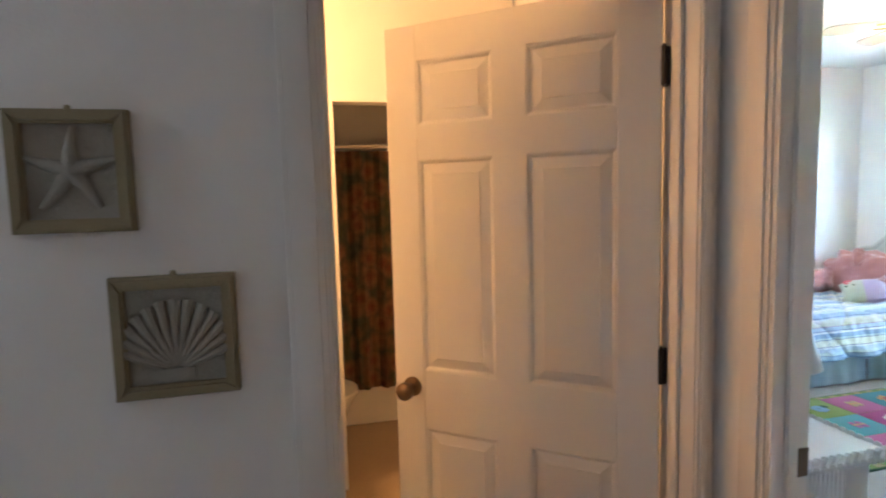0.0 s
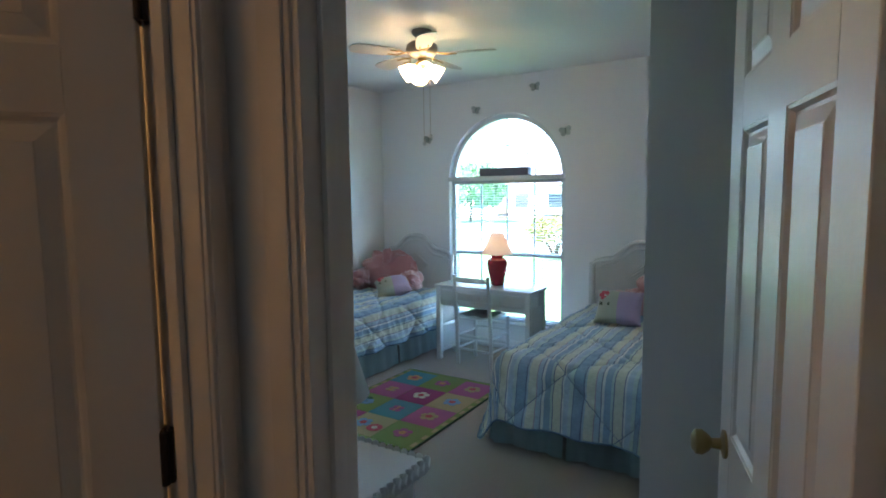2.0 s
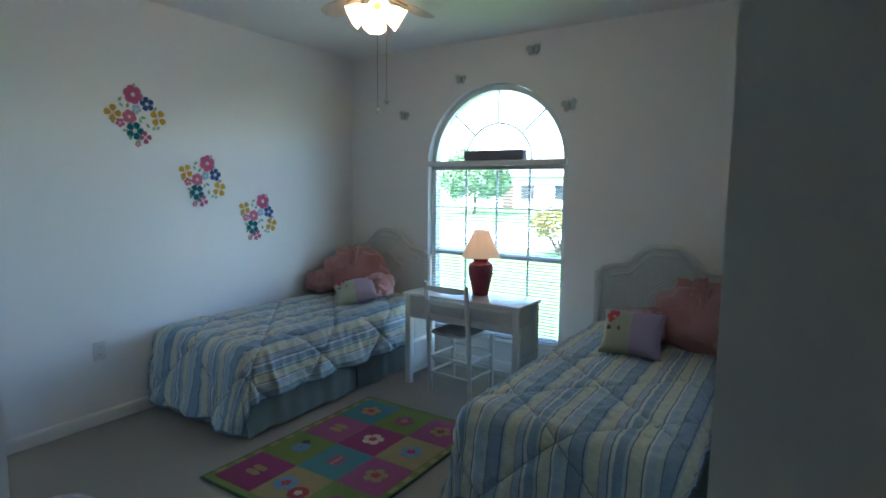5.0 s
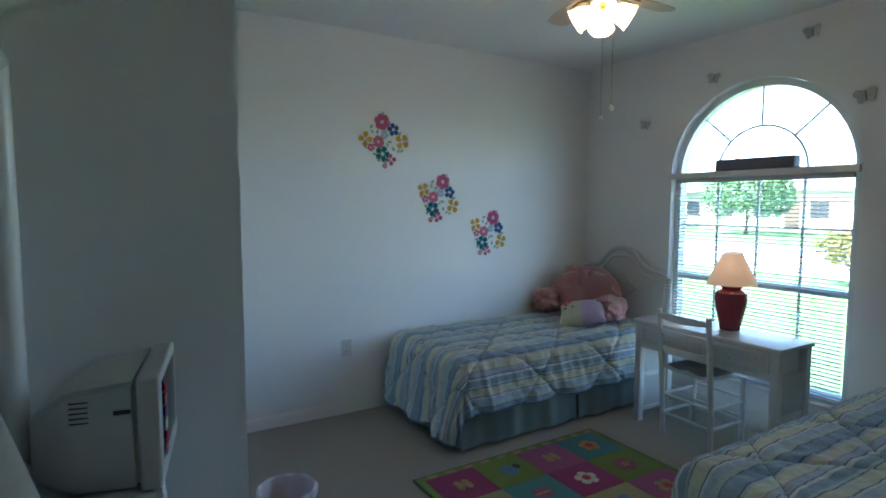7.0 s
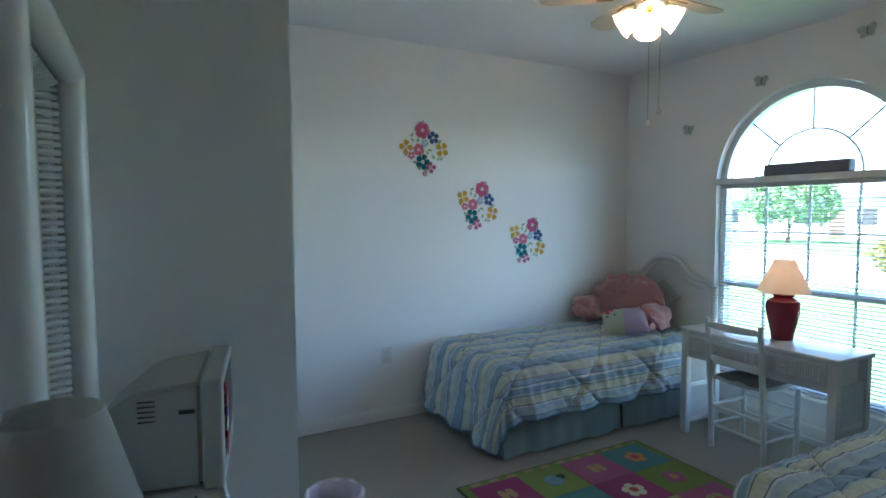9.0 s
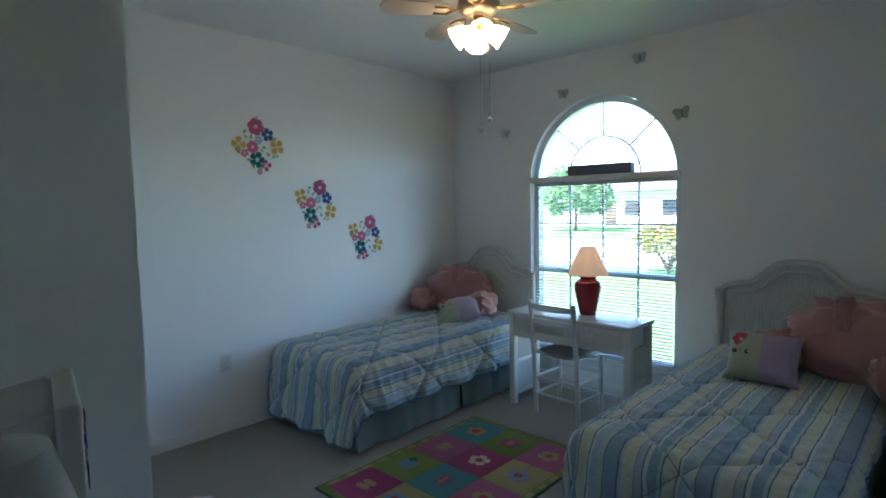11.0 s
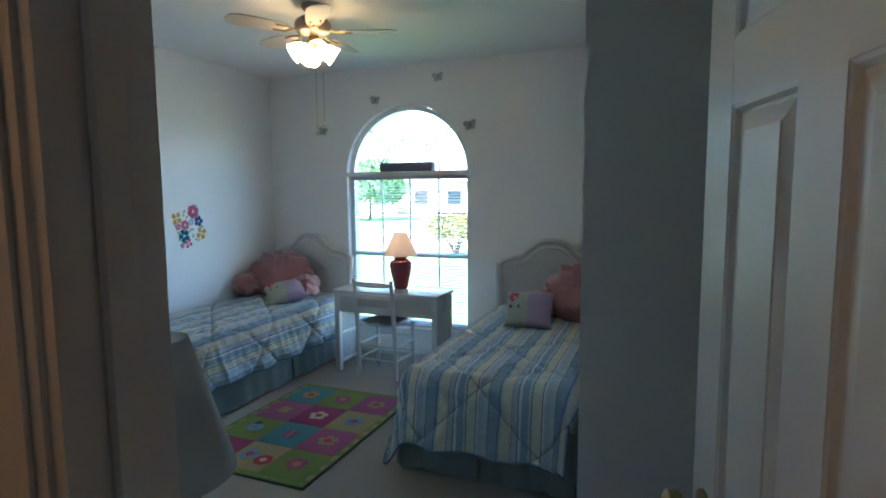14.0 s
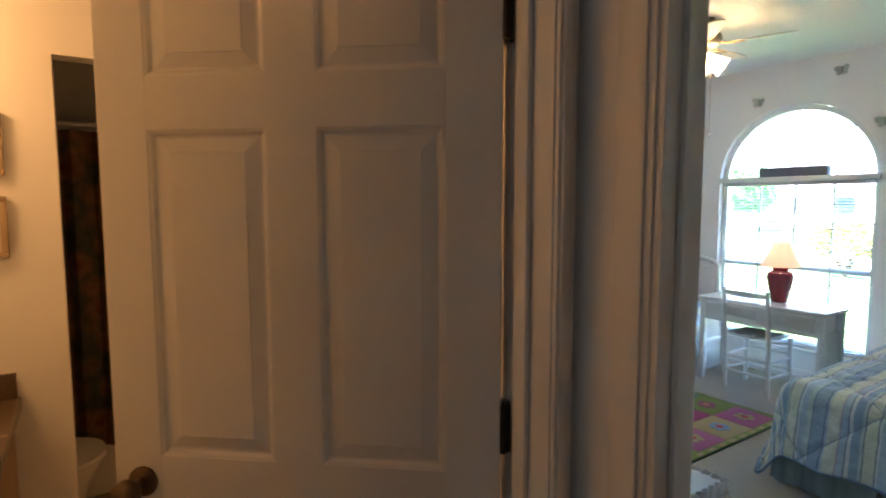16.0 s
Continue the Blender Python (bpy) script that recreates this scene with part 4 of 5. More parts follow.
for k in range(6):
    part("picture_patch", box(B(), 0.125, 0.172, 0.1605, 0.163, 0.085 + k * 0.041, 0.118 + k * 0.041, 0.001, 1), M_PICT[(k * 3 + 1) % 4], tv, "painted colour patch of the lit screen picture")
part("foot", box(B(), -0.17, 0.17, -0.05, 0.13, -0.0005, 0.0095, 0.002), M_DARK, tv)
bm = B()
tube(bm, [(2.08, 1.03, 0.763), (2.13, 1.05, 0.762), (2.10, 1.14, 0.762), (2.16, 1.20, 0.762), (2.11, 1.255, 0.762)], 0.004, 6)
solid("power_cord", bm, M_DARK, "thin dark cord lying on the dresser", "cord")
solid("disc_player", box(B(), 2.085, 2.20, 1.06, 1.25, 0.7555, 0.775, 0.003), M_TV, "flat light grey player box lying on the dresser", "player")

# ---- ceiling fan ----
fan = thing("ceiling_fan", pose(1.67, 3.295, 0), "white five-blade ceiling fan with lit glass shades", "ceiling fan")
part("canopy", lathe(B(), [(0.03, 2.615), (0.05, 2.62), (0.068, 2.64), (0.07, 2.6595)], seg=28), M_FANM, fan)
part("downrod", rod(B(), (0, 0, 2.585), (0, 0, 2.63), 0.012, None, 12), M_FANM, fan)
part("motor_housing", lathe(B(), [(0.05, 2.475), (0.085, 2.485), (0.105, 2.505), (0.112, 2.535), (0.105, 2.562), (0.08, 2.582), (0.03, 2.59)], seg=36), M_FANM, fan, "brushed metal motor housing")
part("light_hub", lathe(B(), [(0.012, 2.385), (0.035, 2.392), (0.048, 2.41), (0.048, 2.44), (0.03, 2.455), (0.03, 2.478)], seg=24), M_BRASS, fan, "brass light fitting")
blade_bm = B()
out = [(0.17, -0.045), (0.26, -0.058), (0.40, -0.066), (0.47, -0.064), (0.505, -0.045), (0.52, 0.0), (0.505, 0.045), (0.47, 0.064), (0.40, 0.066), (0.26, 0.058), (0.17, 0.045)]
prism(blade_bm, out, 0.007, "z", -0.0035)
bmesh.ops.bevel(blade_bm, geom=list(blade_bm.edges), offset=0.0015, segments=1, affect="EDGES")
blade_me = finish(blade_bm, "blade", M_BLADE)
arm_bm = B()
tube(arm_bm, [(0.09, 0, 0.012), (0.13, 0.0, 0.0), (0.17, 0.03, -0.006), (0.24, 0.028, -0.006)], 0.006, 6)
tube(arm_bm, [(0.13, 0.0, 0.0), (0.17, -0.03, -0.006), (0.24, -0.028, -0.006)], 0.006, 6)
arm_me = finish(arm_bm, "blade_iron", M_BRASS)
for k in range(5):
    ob = new("blade", blade_me)
    ob.parent = fan
    ob.matrix_local = pose(0, 0, 2.50, 0, 0, 20 + 72 * k) @ pose(0, 0, 0, 11, 0, 0)
    ir = new("blade_iron", arm_me)
    ir.parent = ob
for k in range(4):
    a = 45 + 90 * k
    bm = lathe(B(), [(0.020, 0.0), (0.027, -0.012), (0.042, -0.032), (0.052, -0.058), (0.053, -0.075), (0.058, -0.092), (0.063, -0.098)], seg=28, cap=False, flute=0.03, count=7)
    bmesh.ops.solidify(bm, geom=list(bm.faces), thickness=0.003)
    part("glass_shade", bm, M_BULB, fan, "lit frosted tulip glass shade", pose(0.045 * math.cos(radians(a)), 0.045 * math.sin(radians(a)), 2.412, 0, 0, a) @ pose(0, 0, 0, 0, -58, 0))
for x, y, z in ((0.03, -0.03, 1.90), (0.05, 0.02, 1.955)):
    bm = B()
    rod(bm, (x, y, z), (x, y, 2.395), 0.0013, None, 5)
    ch = part("pull_chain", bm, M_BRASS, fan)
    part("chain_pull", lathe(B(), [(0.003, -0.03), (0.012, -0.022), (0.014, -0.012), (0.008, -0.002), (0.002, 0.002)], (x, y, z), 14), M_WOODW, ch)


# ---- wall decorations ----
FLOWERS = {"pink": flat("decal_pink", (0.50, 0.11, 0.22)), "rose": flat("decal_rose", (0.55, 0.16, 0.24)), "yellow": flat("decal_yellow", (0.60, 0.36, 0.05)),
           "navy": flat("decal_navy", (0.05, 0.10, 0.27)), "teal": flat("decal_teal", (0.02, 0.15, 0.18)), "sky": flat("decal_sky", (0.36, 0.50, 0.60)),
           "leaf": flat("decal_leaf", (0.30, 0.40, 0.22)), "mint": flat("decal_mint", (0.38, 0.50, 0.36)), "eye": flat("decal_eye", (0.70, 0.66, 0.62))}
LAYOUT = [(0.80, 0.14, 0.175, "pink", 6), (0.15, 0.13, 0.15, "yellow", 4), (0.11, 0.37, 0.085, "rose", 5), (0.37, 0.41, 0.13, "rose", 6), (0.62, 0.40, 0.09, "sky", 5),
          (0.90, 0.47, 0.135, "navy", 5), (0.23, 0.69, 0.165, "teal", 5), (0.87, 0.84, 0.16, "yellow", 4), (0.30, 0.94, 0.12, "pink", 4), (0.06, 0.93, 0.06, "rose", 5)]
LEAVES = [(0.53, 0.22, 30, "leaf"), (0.95, 0.26, 70, "mint"), (0.07, 0.55, -40, "leaf"), (0.50, 0.62, 60, "mint"), (0.60, 0.62, -50, "leaf"), (0.55, 0.80, 80, "leaf"),
          (0.14, 0.90, -20, "mint"), (0.62, 0.93, 20, "mint"), (0.42, 0.12, 90, "mint"), (0.97, 0.66, 10, "leaf"), (0.04, 0.72, 60, "leaf"), (0.97, 0.02, 40, "mint"), (0.01, 0.24, 80, "leaf"), (0.70, 0.99, 0, "mint"), (0.50, 0.03, 10, "leaf")]


def petals(bm, cx, cy, r, n, t0=0.0, thick=0.0012, inner=0.16):
    for k in range(n):
        a = 2 * math.pi * k / n + t0
        pts = []
        for q in range(10):
            s = 2 * math.pi * q / 10
            rr = r * (inner + 0.84 * (0.5 + 0.5 * math.cos(s)))
            ww = r * 0.50 * math.sin(s) * (0.75 + 0.3 * math.cos(s))
            pts.append((cx + rr * math.cos(a) - ww * math.sin(a), cy + rr * math.sin(a) + ww * math.cos(a)))
        prism(bm, pts, thick, "z", 0.0003)
    return bm


def flower_decal(y, z, turn):
    """A square patch of stick-on flowers on the west wall; local x along the wall, local y up."""
    m = Matrix.Translation((0.0008, y, z)) @ Euler((radians(90), 0, radians(90))).to_matrix().to_4x4() @ pose(0, 0, 0, 0, 0, turn)
    t = thing("wall_decal", m, "patch of stick-on pink, yellow, blue and teal flowers on the wall", "wall decal", "flower decals")
    w, h = 0.276, 0.290
    for i, (u, v, r, c, n) in enumerate(LAYOUT):
        cx, cy = (u - 0.5) * w, (0.5 - v) * h
        part("flower", petals(B(), cx, cy, 1.26 * r * w, n, i * 0.7), FLOWERS[c], t)
        part("flower_eye", petals(B(), cx, cy, r * w * 0.3, 5, i * 0.7, 0.0016), FLOWERS["eye"], t)
    for u, v, a, c in LEAVES:
        bm = B()
        cx, cy, ca, sa = (u - 0.5) * w, (0.5 - v) * h, math.cos(radians(a)), math.sin(radians(a))
        pts = []
        for q in range(10):
            s = 2 * math.pi * q / 10
            p, o = 0.017 * math.cos(s), 0.009 * math.sin(s) * (1 - 0.4 * math.cos(s))
            pts.append((cx + p * ca - o * sa, cy + p * sa + o * ca))
        prism(bm, pts, 0.0012, "z", 0.0003)
        part("leaf", bm, FLOWERS[c], t)


flower_decal(2.918, 1.925, 45)
flower_decal(3.365, 1.520, 21)
flower_decal(3.832, 1.245, 17)


def butterfly(x, z, turn, s):
    """A small grey-green butterfly fixed to the window wall, wings standing off it a little."""
    m = Matrix.Translation((x, NY - 0.001, z)) @ pose(0, 0, 0, 90, 0, 0) @ pose(0, 0, 0, 0, 0, turn)
    t = thing("wall_butterfly", m, "small grey-green butterfly ornament on the wall", "wall ornament", "wall butterflies")
    for side in (-1, 1):
        for cx, cy, rx, ry, a in ((0.034, 0.016, 0.036, 0.028, 25), (0.026, -0.022, 0.027, 0.022, -35)):
            bm = B()
            ca, sa = math.cos(radians(a)), math.sin(radians(a))
            pts = []
            for q in range(14):
                th = 2 * math.pi * q / 14
                p, o = rx * math.cos(th), ry * math.sin(th)
                pts.append((side * s * (cx + p * ca - o * sa), s * (cy + p * sa + o * ca)))
            prism(bm, pts, 0.002, "z", 0.003)
            part("wing", bm, M_BUTTER, t, "", pose(0, 0, 0, 0, -14 * side, 0))
    part("body", tube(B(), [(0, -0.034 * s, 0.006), (0, 0, 0.009), (0, 0.034 * s, 0.006)], lambda q: 0.0055 - 0.004 * abs(q - 0.5), 8), M_BUTTER2, t)


butterfly(0.626, 2.112, -12, 0.8)
butterfly(1.199, 2.368, -8, 0.78)
butterfly(1.827, 2.526, 6, 0.8)
butterfly(2.126, 2.097, 10, 0.9)

outlet = thing("wall_outlet", pose(0.0005, 2.615, 0.466), "white electrical outlet with a cover plate on the wall", "outlet")
part("cover_plate", box(B(), 0, 0.006, -0.036, 0.036, -0.058, 0.058, 0.0025), M_PLATE, outlet)
for z in (-0.024, 0.024):
    bm = B()
    lathe(bm, [(0.016, 0.0), (0.016, 0.0025)], seg=20)
    s = part("socket", bm, M_PLATE, outlet, "", pose(0.006, 0, z, 0, 90, 0))
    for y in (-0.006, 0.006):
        part("slot", box(B(), -0.004, 0.004, y - 0.001, y + 0.001, 0.0022, 0.003), M_DARK, s)

# ---- rug ----
RX, RY, RW, RL = 1.105, 2.555, 0.93, 1.32
M_RUG = {"m": flat("rug_magenta", (0.269, 0.059, 0.152), 1.0), "p": flat("rug_pink", (0.328, 0.110, 0.211), 1.0), "g": flat("rug_green", (0.194, 0.249, 0.077), 1.0),
         "t": flat("rug_teal", (0.097, 0.230, 0.253), 1.0), "y": flat("rug_straw", (0.355, 0.293, 0.152), 1.0), "o": flat("rug_orange", (0.518, 0.261, 0.121), 1.0),
         "r": flat("rug_red", (0.436, 0.085, 0.109), 1.0), "b": flat("rug_blue", (0.195, 0.304, 0.460), 1.0), "k": flat("rug_edge", (0.054, 0.093, 0.062), 1.0), "w": flat("rug_cream", (0.598, 0.551, 0.411), 1.0)}
rug = thing("childrens_rug", pose(RX, RY, 0), "bright patchwork rug with flowers and butterflies, lying on the carpet", "rug")
part("binding", box(B(), 0, RW, 0, RL, 0.001, 0.010, 0.004), M_RUG["k"], rug, "dark green bound edge")
part("border", box(B(), 0.012, RW - 0.012, 0.012, RL - 0.012, 0.003, 0.0115), M_RUG["g"], rug, "green and straw border")
for k in range(22):
    y = 0.02 + (RL - 0.05) * k / 22
    for x in (0.014, RW - 0.044):
        if k % 2:
            part("border_block", box(B(), x, x + 0.03, y, y + (RL - 0.05) / 22, 0.004, 0.0122), M_RUG["y"], rug)
CELLS = ["myg", "gtp", "pmy", "tgp"]
cw, cl = (RW - 0.10) / 3, (RL - 0.10) / 4
cell_bm = B()
box(cell_bm, 0, cw - 0.003, 0, cl - 0.003, 0.004, 0.013, 0.0025)
cell_me = {}
for c in "mygtp":
    b2 = cell_bm.copy()
    cell_me[c] = finish(b2, "rug_square", M_RUG[c])
cell_bm.free()
MOTIF = {(0, 0): ("y", "fly"), (1, 0): ("b", "two"), (2, 0): ("p", "flower"), (0, 1): ("b", "bug"), (1, 1): ("p", "fly"), (2, 1): ("y", "flower"),
         (0, 2): ("y", "fly"), (1, 2): ("w", "flower"), (2, 2): ("b", "flower"), (0, 3): ("o", "flower"), (1, 3): ("p", "flower"), (2, 3): ("y", "flower")}
for j in range(4):
    for i in range(3):
        ob = new("rug_square", cell_me[CELLS[j][i]])
        ob.parent = rug
        ob.matrix_local = pose(0.05 + i * cw, 0.05 + j * cl, 0)
        col, what = MOTIF[(i, j)]
        cx, cy = cw / 2, cl / 2
        lift = Matrix.Translation((cx, cy, 0.0132))
        if what in ("flower", "two"):
            part("rug_flower", petals(B(), -0.05 if what == "two" else 0.0, 0.0, 0.066, 5, i + j, 0.0018), M_RUG[col], ob, "", lift)
            part("rug_flower_eye", petals(B(), -0.05 if what == "two" else 0.0, 0.0, 0.028, 5, i + j, 0.0026), M_RUG["r" if col != "p" else "o"], ob, "", lift)
        if what == "two":
            part("rug_flower", petals(B(), 0.07, -0.03, 0.055, 8, 0.3, 0.0018), M_RUG["r"], ob, "", lift)
            part("rug_flower_eye", petals(B(), 0.07, -0.03, 0.022, 5, 0.3, 0.0026), M_RUG["w"], ob, "", lift)
        if what == "fly":
            part("rug_butterfly", petals(B(), 0, 0, 0.055, 4, 0.78, 0.0018), M_RUG[col], ob, "", lift)
            part("rug_butterfly_body", prism(B(), [(-0.006, -0.045), (0.006, -0.045), (0.006, 0.045), (-0.006, 0.045)], 0.0026, "z", 0.0003), M_RUG["o"], ob, "", lift)
        if what == "bug":
            part("rug_ladybird", petals(B(), 0, 0, 0.055, 7, 0.0, 0.0018), M_RUG["b"], ob, "", lift)
            part("rug_ladybird_head", petals(B(), -0.02, 0.06, 0.026, 6, 0.0, 0.0018), M_RUG["k"], ob, "", lift)

# ---- waste bin ----
bin_ = thing("waste_bin", pose(1.34, 1.83, 0), "small pink and white waste bin on the carpet", "waste bin")
bm = lathe(B(), [(0.085, 0.002), (0.09, 0.02), (0.118, 0.27)], seg=36, cap=False)
bmesh.ops.solidify(bm, geom=list(bm.faces), thickness=0.003)
part("body", bm, M_BIN, bin_)
part("bottom", lathe(B(), [(0.086, 0.001), (0.088, 0.008)], seg=36), M_BIN, bin_)
part("rim", tube(B(), [(0.119 * math.cos(2 * math.pi * k / 40), 0.119 * math.sin(2 * math.pi * k / 40), 0.272) for k in range(40)], 0.006, 8, True), M_CERAM, bin_, "white rolled rim")
liner = lathe(B(), [(0.124, 0.235), (0.127, 0.268), (0.118, 0.283), (0.108, 0.262), (0.088, 0.06)], seg=48, cap=False, flute=0.03, count=9)
part("liner", liner, flat("bin_liner", (0.62, 0.52, 0.54)), bin_, "thin crumpled bag folded over the rim")


# ---- hall pictures ----
def framed(name, y, z, h, w, label):
    m = Matrix.Translation((3.1105, y, z)) @ Euler((radians(90), 0, radians(90))).to_matrix().to_4x4()
    t = thing(name, m, label, "picture")
    part("backboard", box(B(), -w / 2 + 0.02, w / 2 - 0.02, -h / 2 + 0.02, h / 2 - 0.02, 0.0005, 0.010), M_PLASTER, t, "cream plaster ground")
    f = 0.024
    for nm, pts in (("frame_bottom", [(-w / 2, -h / 2), (w / 2, -h / 2), (w / 2 - f, -h / 2 + f), (-w / 2 + f, -h / 2 + f)]),
                    ("frame_top", [(-w / 2 + f, h / 2 - f), (w / 2 - f, h / 2 - f), (w / 2, h / 2), (-w / 2, h / 2)]),
                    ("frame_side", [(-w / 2, -h / 2), (-w / 2 + f, -h / 2 + f), (-w / 2 + f, h / 2 - f), (-w / 2, h / 2)]),
                    ("frame_side", [(w / 2 - f, -h / 2 + f), (w / 2, -h / 2), (w / 2, h / 2), (w / 2 - f, h / 2 - f)])):
        bm = prism(B(), pts, 0.020, "z", 0.0005)
        c = [sum(p[k] for p in pts) / 4 for k in (0, 1)]
        small = [(c[0] + (p[0] - c[0]) * 0.97, c[1] + (p[1] - c[1]) * 0.55) if "side" not in nm else (c[0] + (p[0] - c[0]) * 0.55, c[1] + (p[1] - c[1]) * 0.97) for p in pts]
        prism(bm, small, 0.006, "z", 0.0205)
        part(nm, bm, M_FRAMEG, t)
    part("hanger", rod(B(), (0, h / 2 - 0.002, 0.010), (0, h / 2 + 0.008, 0.010), 0.008, 0.004, 10), M_FRAMEG, t)
    return t


star = framed("starfish_picture", -0.708, 1.588, 0.212, 0.190, "square gold-framed plaster starfish relief on the hall wall")
bm = B()
for k in range(5):
    a = radians(90 + 72 * k)
    c, s = math.cos(a), math.sin(a)
    tube(bm, [(0, 0, 0.012), (0.035 * c, 0.035 * s, 0.012), (0.078 * c + 0.006 * s, 0.078 * s, 0.011)], lambda t: 0.019 - 0.014 * t, 10)
part("starfish", bm, M_PLASTER, star, "raised plaster starfish")
shell = framed("shell_picture", -0.560, 1.285, 0.226, 0.212, "square gold-framed plaster scallop shell relief on the hall wall")
hinge_plate = part("shell_hinge", box(B(), -0.030, 0.030, -0.084, -0.060, 0.008, 0.017, 0.004), M_PLASTER, shell, "raised plaster scallop hinge")
for k in range(13):
    a = radians(24 + 132 * k / 12)
    c, q = math.cos(a), math.sin(a)
    reach = 0.098 + 0.034 * math.sin(math.pi * k / 12)
    rib = tube(B(), [(0.008 * c, -0.066 + 0.01 * q, 0.012), (0.5 * reach * c, -0.066 + 0.5 * reach * q, 0.020), (0.9 * reach * c, -0.066 + 0.9 * reach * q, 0.015), (reach * c, -0.066 + reach * q, 0.010)], lambda t: 0.003 + 0.0098 * t, 8)
    part("shell_rib", rib, M_PLASTER, shell)

# ---- bathroom ----
M_CURT = bpy.data.materials.new("shower_curtain_print")
M_CURT.use_nodes = True
cn, cl_ = M_CURT.node_tree.nodes, M_CURT.node_tree.links
cb = cn["Principled BSDF"]
cb.inputs["Roughness"].default_value = 0.8
tc, vo, ns, rp, mx = cn.new("ShaderNodeTexCoord"), cn.new("ShaderNodeTexVoronoi"), cn.new("ShaderNodeTexNoise"), cn.new("ShaderNodeValToRGB"), cn.new("ShaderNodeMix")
vo.inputs["Scale"].default_value, ns.inputs["Scale"].default_value, ns.inputs["Detail"].default_value = 9.0, 26.0, 6
mx.data_type, mx.blend_type = "RGBA", "MULTIPLY"
mx.inputs[0].default_value = 0.8
el = rp.color_ramp.elements
el[0].position, el[0].color, el[1].position, el[1].color = 0.1, (0.20, 0.05, 0.02, 1), 0.75, (0.07, 0.075, 0.03, 1)
e3 = el.new(0.42)
e3.color = (0.27, 0.13, 0.05, 1)
cl_.new(tc.outputs["Object"], vo.inputs["Vector"])
cl_.new(tc.outputs["Object"], ns.inputs["Vector"])
cl_.new(vo.outputs["Distance"], rp.inputs[0])
cl_.new(rp.outputs[0], mx.inputs[6])
cl_.new(ns.outputs[0], mx.inputs[7])
cl_.new(mx.outputs[2], cb.inputs["Base Color"])

sc = thing("shower_curtain", pose(0.62, 0, 0), "dark floral shower curtain drawn across the tub", "curtain")
bm = B()
cols = []
for i in range(161):
    y = -1.2 + 1.97 * i / 160
    x = 0.026 * math.sin(i * 0.52) + 0.012 * math.sin(i * 1.31 + 1)
    cols.append([bm.verts.new((x * (0.6 + 0.4 * (1 - z / 2)), y, z)) for z in (0.27, 0.7, 1.2, 1.6, 1.845)])
for a, b in zip(cols, cols[1:]):
    for j in range(4):
        bm.faces.new((a[j], b[j], b[j + 1], a[j + 1]))
part("cloth", bm, M_CURT, sc)
for k in range(12):
    part("curtain_ring", tube(B(), [(0.022 * math.cos(q * math.pi / 5), -1.15 + k * 0.17, 1.865 + 0.024 * math.sin(q * math.pi / 5)) for q in range(10)], 0.002, 6, True), M_CERAM, sc)
solid("curtain_rod", rod(B(), (0.62, -1.249, 1.875), (0.62, 0.799, 1.875), 0.0125, None, 14), M_CERAM, "white shower curtain rod across the tub", "rod")
tub = thing("bathtub", pose(0, 0, 0), "white bathtub behind the curtain", "bathtub")
part("apron", box(B(), 0.53, 0.575, -1.245, 0.795, 0.009, 0.40, 0.012, 3), M_CERAM, tub)
part("basin", box(B(), 0.305, 0.529, -1.245, 0.795, 0.009, 0.36, 0.012, 3), M_CERAM, tub)
wc = thing("toilet", pose(0.98, -0.30, 0.008), "white ceramic toilet beside the tub", "toilet")
part("bowl", lathe(B(), [(0.10, 0), (0.11, 0.03), (0.09, 0.15), (0.13, 0.28), (0.185, 0.37), (0.19, 0.385)], (0, 0.05, 0), 32), M_CERAM, wc)
part("seat_lid", lathe(B(), [(0.19, 0.388), (0.196, 0.395), (0.192, 0.412), (0.10, 0.42)], (0, 0.05, 0), 32), M_CERAM, wc)
part("tank", box(B(), -0.21, 0.21, -0.33, -0.15, 0.36, 0.74, 0.02, 3), M_CERAM, wc)
part("tank_lid", box(B(), -0.22, 0.22, -0.34, -0.14, 0.742, 0.775, 0.008, 3), M_CERAM, wc)
part("pedestal", box(B(), -0.10, 0.10, -0.32, 0.0, 0.0, 0.359, 0.03, 3), M_CERAM, wc)

van = thing("bathroom_vanity", pose(1.405, -1.245, 0.008), "brown bathroom vanity with a dark stone top and round basin", "vanity")
part("cabinet", box(B(), 0.02, 1.18, 0.0, 0.90, 0.09, 0.775, 0.004), M_CAB, van)
part("toe_kick", box(B(), 0.03, 1.17, 0.0, 0.85, 0.0, 0.0895), M_DARK, van)
for k in range(2):
    d = part("cabinet_door", box(B(), 0.04 + k * 0.57, 0.59 + k * 0.57, 0.9005, 0.918, 0.12, 0.755, 0.004), M_CAB, van)
    part("door_knob", lathe(B(), [(0.005, 0), (0.005, 0.012), (0.013, 0.018), (0.003, 0.028)], seg=12), M_BRONZE, d, "", pose(0.54 + k * 0.12, 0.918, 0.45, -90, 0, 0))
part("stone_top", box(B(), 0.0, 1.20, 0.0, 0.94, 0.776, 0.815, 0.005), M_COUNT, van, "dark speckled stone top")
part("side_splash", box(B(), 0.0, 0.02, 0.02, 0.93, 0.8155, 0.905, 0.003), M_COUNT, van)
part("basin", lathe(B(), [(0.02, 0.8155), (0.14, 0.8165), (0.19, 0.822), (0.215, 0.834), (0.232, 0.834), (0.236, 0.8155)], (0.46, 0.60, 0), 40), M_CERAM, van, "round white basin")
fc = part("faucet", tube(B(), [(0.46, 0.30, 0.8155), (0.46, 0.30, 0.93), (0.46, 0.34, 0.96), (0.46, 0.42, 0.93)], 0.011, 10), M_FANM, van, "chrome faucet")


